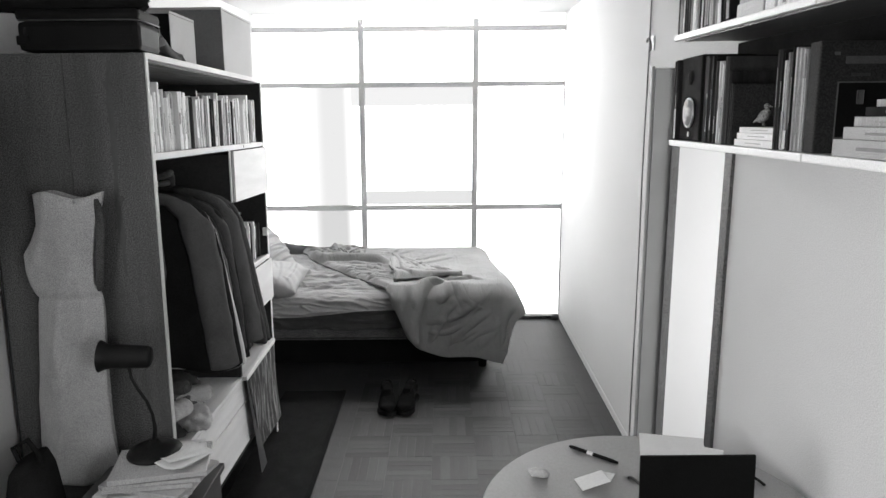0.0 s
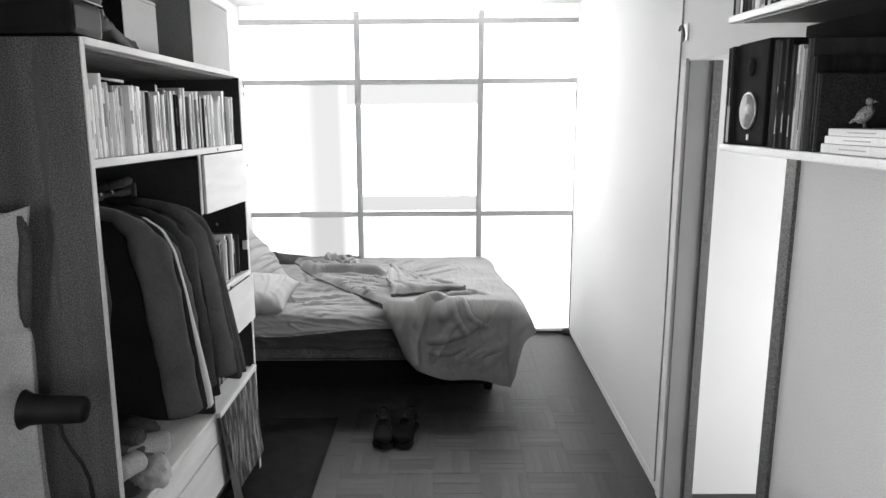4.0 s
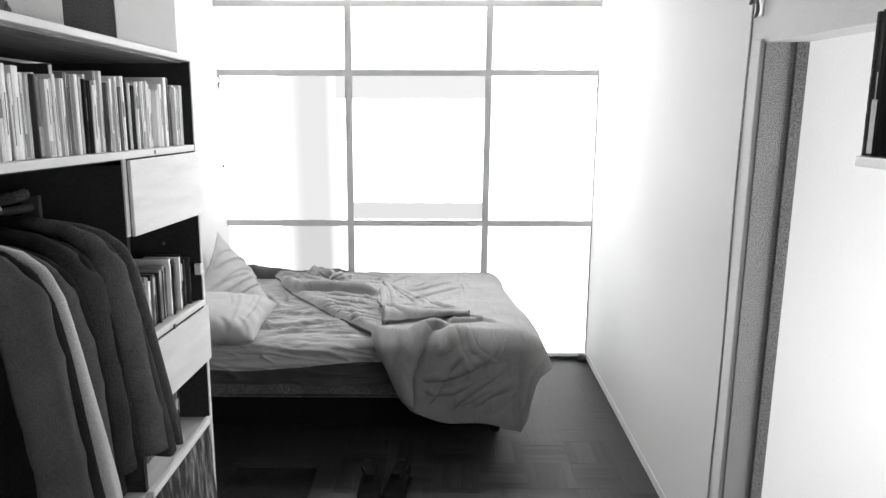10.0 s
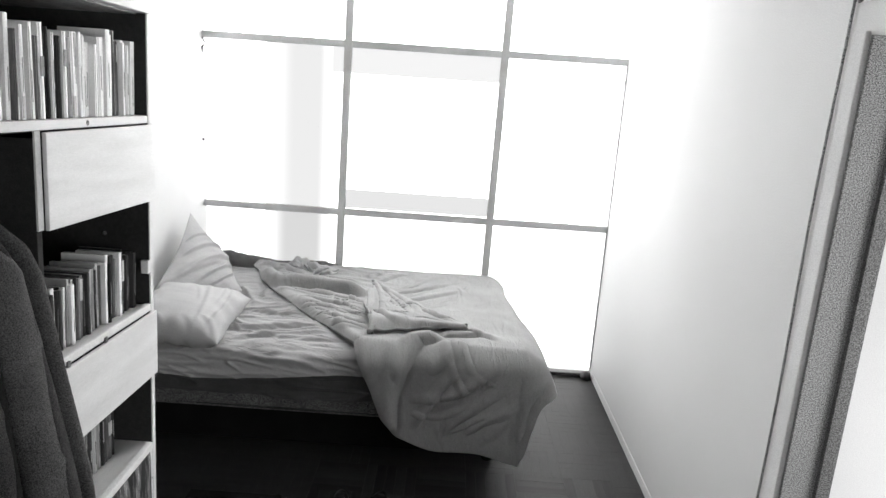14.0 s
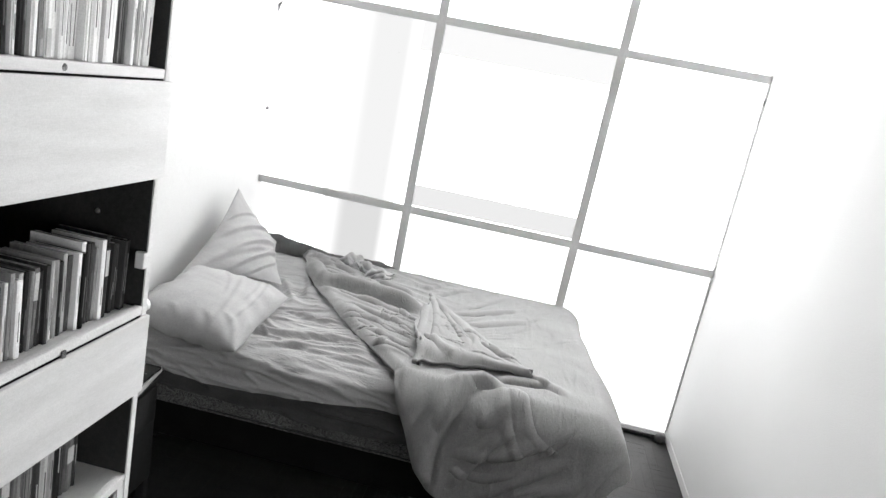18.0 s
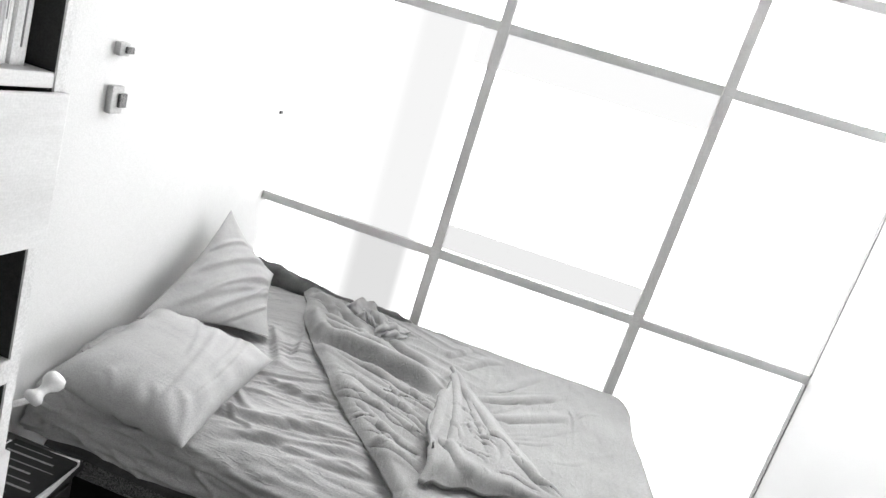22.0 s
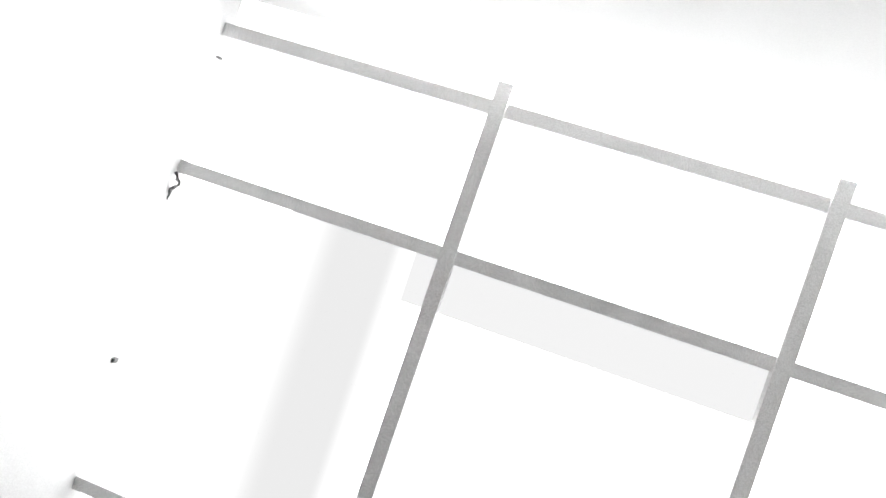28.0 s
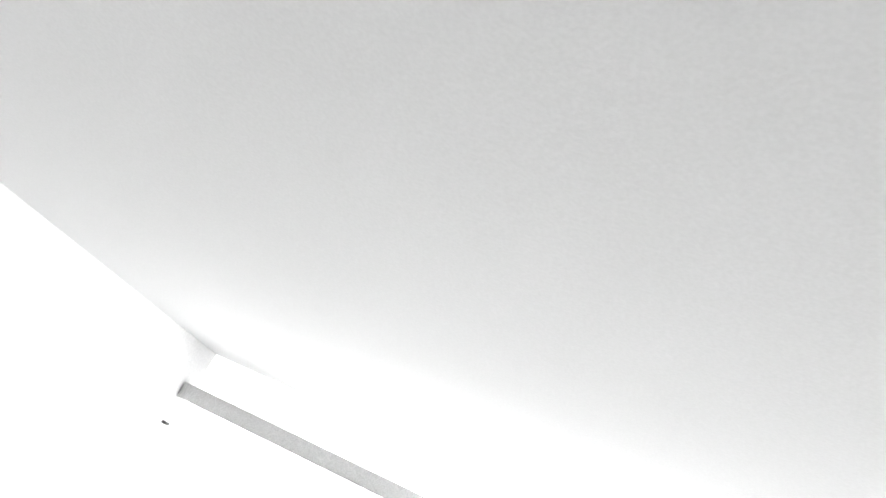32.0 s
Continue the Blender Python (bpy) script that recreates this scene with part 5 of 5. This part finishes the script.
def shoe(m, flip):
    s = thing("shoe", m, "black leather lace-up shoe on the parquet", "shoe", "pair of shoes")
    f = -1 if flip else 1
    outline = [(-0.145, 0.030, 0.0), (-0.11, 0.036, 0.0), (-0.05, 0.033, -0.002), (0.02, 0.040, 0.003), (0.08, 0.047, 0.006), (0.125, 0.040, 0.004), (0.15, 0.020, 0.0)]
    top = [(-0.145, 0.075), (-0.11, 0.098), (-0.06, 0.092), (-0.01, 0.088), (0.04, 0.072), (0.09, 0.052), (0.13, 0.046), (0.15, 0.030)]
    rings = []
    for i in range(25):
        y = -0.147 + 0.298 * i / 24
        w = table_at([(p[0], p[1]) for p in outline], y) * (1 - 0.75 * smooth(0.9, 1.0, i / 24) - 0.6 * smooth(0.07, 0.0, i / 24))
        c = f * table_at([(p[0], p[2]) for p in outline], y)
        h = table_at(top, y)
        rings.append([(c + w * math.copysign(abs(math.cos(a)) ** 0.8, math.cos(a)), y, 0.018 + (h - 0.018) * (0.5 + 0.5 * math.sin(a)) ** 0.8) for a in [2 * math.pi * k / 18 for k in range(18)]])
    part("upper", loft(rings), leather, s, "", True)
    sole = [[(f * table_at([(p[0], p[2]) for p in outline], y) + sx * (table_at([(p[0], p[1]) for p in outline], y) + 0.004) * (1 - 0.6 * smooth(0.12, 0.152, y) - 0.5 * smooth(-0.12, -0.15, y)), y, z) for sx, z in ((-1, 0), (1, 0), (1, 0.018), (-1, 0.018))] for y in [-0.15 + 0.302 * k / 20 for k in range(21)]]
    part("sole", loft(sole), black_plastic, s, "thin black sole")
    part("opening", tube([(0.026 * math.cos(a), -0.085 + 0.05 * math.sin(a), 0.088 - 0.010 * math.sin(a)) for a in [2 * math.pi * k / 20 for k in range(21)]], 0.005, 8), black_wool, s, "rolled collar", True)
    part("tongue", box(-0.02, 0.02, -0.045, 0.02, 0.080, 0.098, 0.006), leather, s)
    for k in range(4):
        part("lace", tube([(-0.022, -0.02 + 0.018 * k, 0.092 - 0.006 * k), (0, -0.018 + 0.018 * k, 0.099 - 0.007 * k), (0.022, -0.02 + 0.018 * k, 0.092 - 0.006 * k)], 0.0022, 6), black_wool, s, "", True)
    return s


shoe(pose(-0.362, 4.225, 0.0015, 0, 0, 187) @ Matrix.Diagonal((1.2, 1.0, 1.25, 1)), False)
shoe(pose(-0.235, 4.235, 0.0015, 0, 0, 167) @ Matrix.Diagonal((1.2, 1.0, 1.25, 1)), True)

# ---- shelves on the east wall with books ----
before_shelves = set(bpy.data.objects)
SX = 0.80


def wall_shelf(z, name_label):
    s = thing("wall_shelf", (EAST, 0, z), name_label, "shelf", "white shelves on the wall")
    part("board", box(SX - EAST, 0.0, 1.652, 2.575, -0.020, 0.0, 0.004), gloss_white, s)
    part("board", box(SX - EAST, 0.0, 0.55, 1.648, -0.020, 0.0, 0.004), gloss_white, s)
    # dark sheets put shade behind the books and under the upper board
    part("back_board", box(-0.008, -0.001, 0.55, 2.57, 0.0005, 0.325), black_wool, s, "dark sheet added for the shade behind the books")
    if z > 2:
        part("underside", box(SX - EAST + 0.012, -0.001, 0.55, 2.50, -0.026, -0.0205), dark_wood, s, "dark sheet added for the upper shelf's shade")


wall_shelf(1.757, "white painted wall shelf loaded with books")
wall_shelf(2.110, "white painted upper wall shelf with books")
TURN = pose(0, 0, 0, 0, 0, 180)


def shelf_book(y, t, h, d, cover, z=1.7575, x=0.012, bars=1, ink=None, label="book standing on the white wall shelf", hard=True, lean=0.0):
    return book("book", pose(SX + x, y, z, lean, 0, 0) @ TURN, t, h, d, cover, label, "books on the wall shelves", bars, ink, hard)


# far end: thin books, then a small loudspeaker
shelf_book(2.574, 0.018, 0.266, 0.19, book_cloth, bars=2, ink=ink_mid, label="thin grey book at the shelf's end")
shelf_book(2.555, 0.020, 0.268, 0.19, cover_dark, bars=2, ink=ink_pale, label="dark book at the shelf's end")
sp = thing("loudspeaker", (SX + 0.02, 2.40, 1.7575), "small black loudspeaker with a pale cone", "loudspeaker")
part("cabinet", box(0.0, 0.17, -0.060, 0.132, 0.0, 0.272, 0.006), black_plastic, sp)
c = part("cone", lathe([(0.050, 0.008), (0.046, 0.006), (0.020, 0.002), (0.001, 0.0018)], 32), cone_paper, sp, "pale dished cone", True)
c.matrix_local = pose(0.0, 0.036, 0.092, 0, -90, 0) @ Matrix.Scale(0.88, 4)
c2 = part("cone_ring", lathe([(0.046, 0.0), (0.046, 0.006), (0.056, 0.005), (0.056, 0.0)], 32), steel, sp, "bright metal ring", True)
c2.matrix_local = pose(-0.001, 0.036, 0.092, 0, -90, 0) @ Matrix.Scale(0.88, 4)
c3 = part("dust_cap", lathe([(0.018, 0.0), (0.014, 0.006), (0.001, 0.009)], 20), cone_paper, sp, "", True)
c3.matrix_local = pose(-0.002, 0.024, 0.096, 0, -90, 0)
c4 = part("tweeter", lathe([(0.024, 0.0), (0.022, 0.003), (0.012, 0.005), (0.001, 0.007)], 24), black_plastic, sp, "", True)
c4.matrix_local = pose(-0.0005, 0.036, 0.205, 0, -90, 0)
part("lamp_dot", box(-0.004, 0.0, 0.026, 0.036, 0.014, 0.030, 0.002), white_ceramic, sp, "small white indicator")
# black filler added where the gap beside the loudspeaker is dark
shelf_book(2.336, 0.060, 0.262, 0.16, cover_dark, bars=0, x=0.03, label="black book-shaped filler for the dark gap beside the loudspeaker")
for y, t, h, d, m, ink, bars in ((2.268, 0.030, 0.252, 0.19, cover_dark, ink_pale, 2), (2.236, 0.034, 0.256, 0.19, cover_dark, ink_pale, 3), (2.200, 0.022, 0.238, 0.17, cover_dark, ink_pale, 1), (2.176, 0.022, 0.236, 0.16, cover_mid, ink_dark, 1), (2.152, 0.016, 0.226, 0.17, cover_mid, ink_dark, 1), (2.134, 0.026, 0.246, 0.205, cover_dark, ink_pale, 0)):
    shelf_book(y, t, h, d, m, bars=bars, ink=ink, label="dark book with a printed spine on the shelf" if m is cover_dark else "grey book on the white wall shelf")
shelf_book(2.104, 0.014, 0.205, 0.19, cover_dark, bars=0, label="black book leaning with its cover in view")
shelf_book(2.088, 0.010, 0.170, 0.165, book_cloth, bars=0, label="thin grey book behind the bird figurine")
shelf_book(2.076, 0.012, 0.166, 0.165, book_cloth, bars=0, label="thin grey book behind the bird figurine")
for k, (t, l, w) in enumerate(((0.019, 0.235, 0.16), (0.016, 0.228, 0.155), (0.015, 0.222, 0.15))):
    z = 1.7578 + (0, 0.0195, 0.036)[k]
    b = thing("book", pose(SX + 0.015 + 0.004 * k, 2.05 - 0.005 * k, z, 0, 0, 1.5 * k), "white paperback lying in a low stack", "book", "books on the wall shelves")
    part("cover", box(0, w, -l, 0, 0, t, 0.001), cover_light, b)
    part("spine_print", box(-0.0008, 0.0, -l * 0.7, -l * 0.3, t * 0.42, t * 0.58), ink_pale, b)
bf = bmesh.new()
bmesh.ops.create_icosphere(bf, subdivisions=3, radius=1)
for v in bf.verts:
    p = v.co.copy()
    v.co = Vector((p.x * 0.016, p.y * 0.022 - 0.010 * p.z, p.z * 0.026 + 0.040))
hb = bmesh.ops.create_icosphere(bf, subdivisions=2, radius=0.0115, matrix=Matrix.Translation((0, -0.010, 0.075)))
tube([(0, -0.019, 0.076), (0, -0.031, 0.073)], [0.004, 0.0006], 8, bf)
tube([(0, 0.010, 0.034), (0, 0.038, 0.016)], [0.009, 0.003], 8, bf)
tube([(0.006, 0, 0.018), (0.006, -0.003, 0.0)], 0.0022, 6, bf)
tube([(-0.006, 0, 0.018), (-0.006, -0.003, 0.0)], 0.0022, 6, bf)
single("bird_figurine", bf, jamb_paint, pose(SX + 0.055, 1.968, 1.8092, 0, 0, 40) @ Matrix.Scale(0.72, 4), "small speckled bird figurine on the book stack", "figurine", shade=True)
y = 1.815
for t, h, m in ((0.020, 0.236, cover_dark), (0.016, 0.232, cover_dark), (0.014, 0.208, cover_mid), (0.018, 0.225, cover_mid), (0.015, 0.238, cover_dark), (0.017, 0.233, cover_mid), (0.018, 0.230, cover_mid), (0.014, 0.226, cover_mid)):
    shelf_book(y, t, h, 0.17, m, bars=1, ink=ink_mid, label="upright book in the row on the shelf", lean=-1.0)
    y -= t + 0.001
big = thing("art_book", pose(SX + 0.012, 1.672, 1.7575), "large grey art book with its cover in view", "book", "books on the wall shelves")
part("cover", box(0, 0.205, -0.045, 0, 0, 0.238, 0.004), book_cloth, big)
part("cover_panel", box(0.045, 0.165, -0.0462, -0.0452, 0.035, 0.150), black_plastic, big, "dark picture panel on the cover")
part("panel_line", box(0.042, 0.168, -0.0459, -0.0451, 0.032, 0.153), ink_dim, big, "fine pale frame line")
part("title_bar", box(0.055, 0.160, -0.0466, -0.0452, 0.190, 0.206), ink_dim, big, "pale bar of lettering")
part("title_bar", box(0.030, 0.042, -0.0466, -0.0452, 0.208, 0.215), ink_dim, big, "pale bar of lettering")
part("title_bar", box(0.070, 0.110, -0.0466, -0.0452, 0.164, 0.171), ink_dark, big, "dark bar of lettering")
part("figure_patch", box(0.085, 0.100, -0.0472, -0.0463, 0.105, 0.135, 0.002), ink_dim, big, "pale patch in the panel")
z = 1.7578
for k, (t, l, w, m) in enumerate(((0.034, 0.26, 0.18, linen), (0.024, 0.245, 0.17, linen), (0.020, 0.235, 0.16, cover_mid), (0.018, 0.22, 0.15, cover_dark), (0.014, 0.20, 0.14, cover_mid))):
    b = thing("book", pose(SX + 0.004 + 0.012 * k, 1.535 - 0.014 * k, z, 0, 0, rnd.uniform(-3, 3)), "book lying in a stack on the shelf", "book", "books on the wall shelves")
    part("cover", box(0, w, -l, 0, 0, t, 0.001), m, b)
    part("spine_print", box(-0.0008, 0.0, -l * 0.72, -l * 0.3, t * 0.4, t * 0.6), ink_mid, b)
    z += t + 0.0004
# upper shelf
y = 2.572
while y > 2.14:
    t = rnd.choice((0.012, 0.016, 0.020, 0.024))
    m = rnd.choice((cover_dark, cover_dark, cover_mid, cover_light))
    shelf_book(y, t, rnd.uniform(0.24, 0.29), 0.19, m, 2.1105, bars=2, ink=ink_mid, label="upright book in the row on the upper shelf", lean=-1.5 if y > 2.3 else -5)
    y -= t + 0.0015 + (0.004 if y < 2.3 else 0)
z = 2.1108
for k in range(5):
    t = rnd.choice((0.022, 0.028, 0.034))
    b = thing("book", pose(SX + 0.010 + 0.004 * (k % 3), 2.085 - 0.004 * k, z, 0, 0, rnd.uniform(-3, 3)), "book lying in a stack on the upper shelf", "book", "books on the wall shelves")
    part("cover", box(0, 0.16, -0.16, 0, 0, t, 0.001), cover_mid, b)
    part("spine_print", box(-0.0008, 0.0, -0.12, -0.05, t * 0.42, t * 0.58), ink_pale, b)
    z += t + 0.0004
y = 1.915
while y > 1.10:
    t = rnd.choice((0.014, 0.018, 0.022, 0.028))
    m = rnd.choice((cover_dark, cover_mid, cover_mid, cover_light, cover_light))
    shelf_book(y, t, rnd.uniform(0.22, 0.28), 0.18, m, 2.1105, bars=1, ink=ink_mid, label="upright book in the row on the upper shelf")
    y -= t + 0.0015

# the lower shelf climbs a little away from the door
TILT = Matrix.Translation((0, 2.58, 1.757)) @ Matrix.Rotation(radians(-1.1), 4, "X") @ Matrix.Translation((0, -2.58, -1.757))
for ob in [k for k in bpy.data.objects if k not in before_shelves and k.parent is None]:
    if ob.matrix_world.translation.z < 2.05:
        ob.matrix_world = TILT @ ob.matrix_world

# ---- round table in the foreground ----
TX, TY, TZ, TR = 0.562, 1.775, 0.80, 0.465
tb = thing("round_table", (TX, TY, 0), "round grey wooden table with papers and a laptop", "table")
part("tabletop", lathe([(0.001, TZ - 0.028), (TR - 0.012, TZ - 0.028), (TR, TZ - 0.020), (TR, TZ - 0.006), (TR - 0.005, TZ), (0.001, TZ)], 72), table_top, tb)
part("apron", lathe([(TR - 0.10, TZ - 0.10), (TR - 0.085, TZ - 0.10), (TR - 0.085, TZ - 0.0285), (TR - 0.10, TZ - 0.0285)], 48), dark_wood, tb)
for k in range(4):
    a = math.pi / 4 + k * math.pi / 2
    part("leg", tube([(0.40 * math.cos(a), 0.40 * math.sin(a), 0), (0.33 * math.cos(a), 0.33 * math.sin(a), TZ - 0.03)], [0.014, 0.022], 12), dark_wood, tb, "", True)
lt = thing("laptop", pose(TX + 0.097, 1.735, TZ + 0.0005, 0, 0, 0), "open black laptop seen from behind its lid", "laptop")
part("base", box(-0.15, 0.15, -0.215, -0.004, 0.0, 0.014, 0.003), black_plastic, lt)
part("keyboard", box(-0.13, 0.13, -0.16, -0.05, 0.0142, 0.0165, 0.001), black_enamel, lt)
lid = part("lid", box(-0.15, 0.15, -0.004, 0.004, 0.0, 0.180, 0.003), black_plastic, lt, "matt black lid")
lid.matrix_local = pose(0, 0, 0.012, -4)
part("hinge", tube([(-0.10, 0, 0.012), (0.10, 0, 0.012)], 0.006, 10), black_plastic, lt)


def page(m, w, l, label, curl=0.004):
    ob = single("paper_sheet", sheet(12, 12, lambda u, v: ((u - 0.5) * w, (v - 0.5) * l, curl * (u * v) ** 2)), paper, m, label, "paper", "papers on the table")
    return thicken(ob, 0.001)


page(pose(TX + 0.155, 2.09, TZ + 0.002, 0, 0, -14), 0.20, 0.28, "white sheet of paper lying behind the laptop")
page(pose(TX + 0.21, 2.07, TZ + 0.0035, 0, 0, -30), 0.15, 0.19, "small white sheet of paper behind the laptop")
pn = thing("pen", pose(TX - 0.155, 2.18, TZ + 0.0062, 0, 90, 0) @ pose(0, 0, 0), "dark pen lying on the table", "pen")
pn.matrix_world = pose(TX - 0.16, 2.155, TZ + 0.0062, 0, 0, -40) @ pose(0, 0, 0, 0, 90, 0)
part("barrel", lathe([(0.001, 0), (0.004, 0.002), (0.0058, 0.02), (0.0058, 0.15), (0.004, 0.17), (0.001, 0.172)], 14), black_plastic, pn, "", True)
part("band", lathe([(0.0061, 0.066), (0.0064, 0.068), (0.0064, 0.084), (0.0061, 0.086)], 14), white_ceramic, pn, "pale band")
fc = thing("folded_card", pose(TX - 0.132, 1.935, TZ + 0.0005, 0, 0, 12), "folded white card standing half open", "card")
bm = sheet(6, 6, lambda u, v: ((u - 0.5) * 0.085, (v - 0.5) * 0.065, 0.004 + 0.018 * u))
thicken(part("leaf", bm, paper, fc), 0.0015)
bm = sheet(6, 6, lambda u, v: (0.0425 + 0.014 * u, (v - 0.5) * 0.065 + 0.004 * u, 0.022 + 0.02 * u - 0.03 * u * v))
thicken(part("leaf", bm, card, fc), 0.0015)
bundle("eraser", pose(TX - 0.28, 1.98, TZ + 0.012, 0, 0, -20), 0.028, 0.014, 0.012, card, "worn grey eraser on the table", "eraser", 31)
cable = [(TX + 0.26 + 0.10 * u, 2.0 - 0.10 * u + 0.03 * math.sin(u * 9), TZ + 0.006 + 0.006 * math.sin(u * 6) ** 2) for u in [k / 24 for k in range(25)]]
single("laptop_cable", tube(cable, 0.004, 8), black_plastic, (0, 0, 0), "black cable curled on the table", "cable", shade=True)
cable = [(TX - 0.02 + 0.06 * u, 1.96 - 0.12 * u + 0.02 * math.sin(u * 7), TZ + 0.006) for u in [k / 20 for k in range(21)]]
single("earphone_cord", tube(cable, 0.0045, 8), dark_wood, (0, 0, 0), "dark cord beside the folded card", "cord", shade=True)

# ---- parquet: square panels of short oak fingers, laid basket-wise ----
SQ, N = 0.24, 5
finger = link_mesh("parquet_block", box(-SQ / 2 + 0.0003, SQ / 2 - 0.0003, -SQ / N / 2 + 0.0003, SQ / N / 2 - 0.0003, -0.006, 0.0, 0.0005), oak_floor)
rest, count = bmesh.new(), 0
for iy in range(-6, 27):
    for ix in range(-7, 9):
        cx, cy = 0.05 + ix * SQ, 0.1 + iy * SQ
        if cx > EAST + 0.12 or cx < WEST - 0.05 or cy > NORTH - 0.05:
            continue
        flip = (ix + iy) % 2
        for k in range(N):
            o = (k - (N - 1) / 2) * SQ / N
            px, py = (cx, cy + o) if flip else (cx + o, cy)
            if px - SQ / 2 < WEST - 0.1 or px > EAST + 0.10:
                continue
            lift = rnd.uniform(-0.0003, 0.0003)
            seen = -0.66 < cx < 0.95 and 3.0 < cy < 4.75
            if seen and count < 300:
                ob = new("parquet_block", finger)
                ob.parent = floor
                ob.matrix_local = pose(px, py, lift, 0, 0, 0 if flip else 90)
                count += 1
            else:
                hx, hy = (SQ / 2 - 0.0003, SQ / N / 2 - 0.0003) if flip else (SQ / N / 2 - 0.0003, SQ / 2 - 0.0003)
                vs = [rest.verts.new((px + a * hx, py + b * hy, z + lift)) for z in (-0.006, 0.0) for a, b in ((-1, -1), (1, -1), (1, 1), (-1, 1))]
                rest.faces.new(vs[4:])
                for q in range(4):
                    rest.faces.new((vs[q], vs[(q + 1) % 4], vs[4 + (q + 1) % 4], vs[4 + q]))
rp = part("parquet_field", rest, oak_floor, floor, "worn dark parquet laid basket-wise")
rp["kind"] = "stuff"
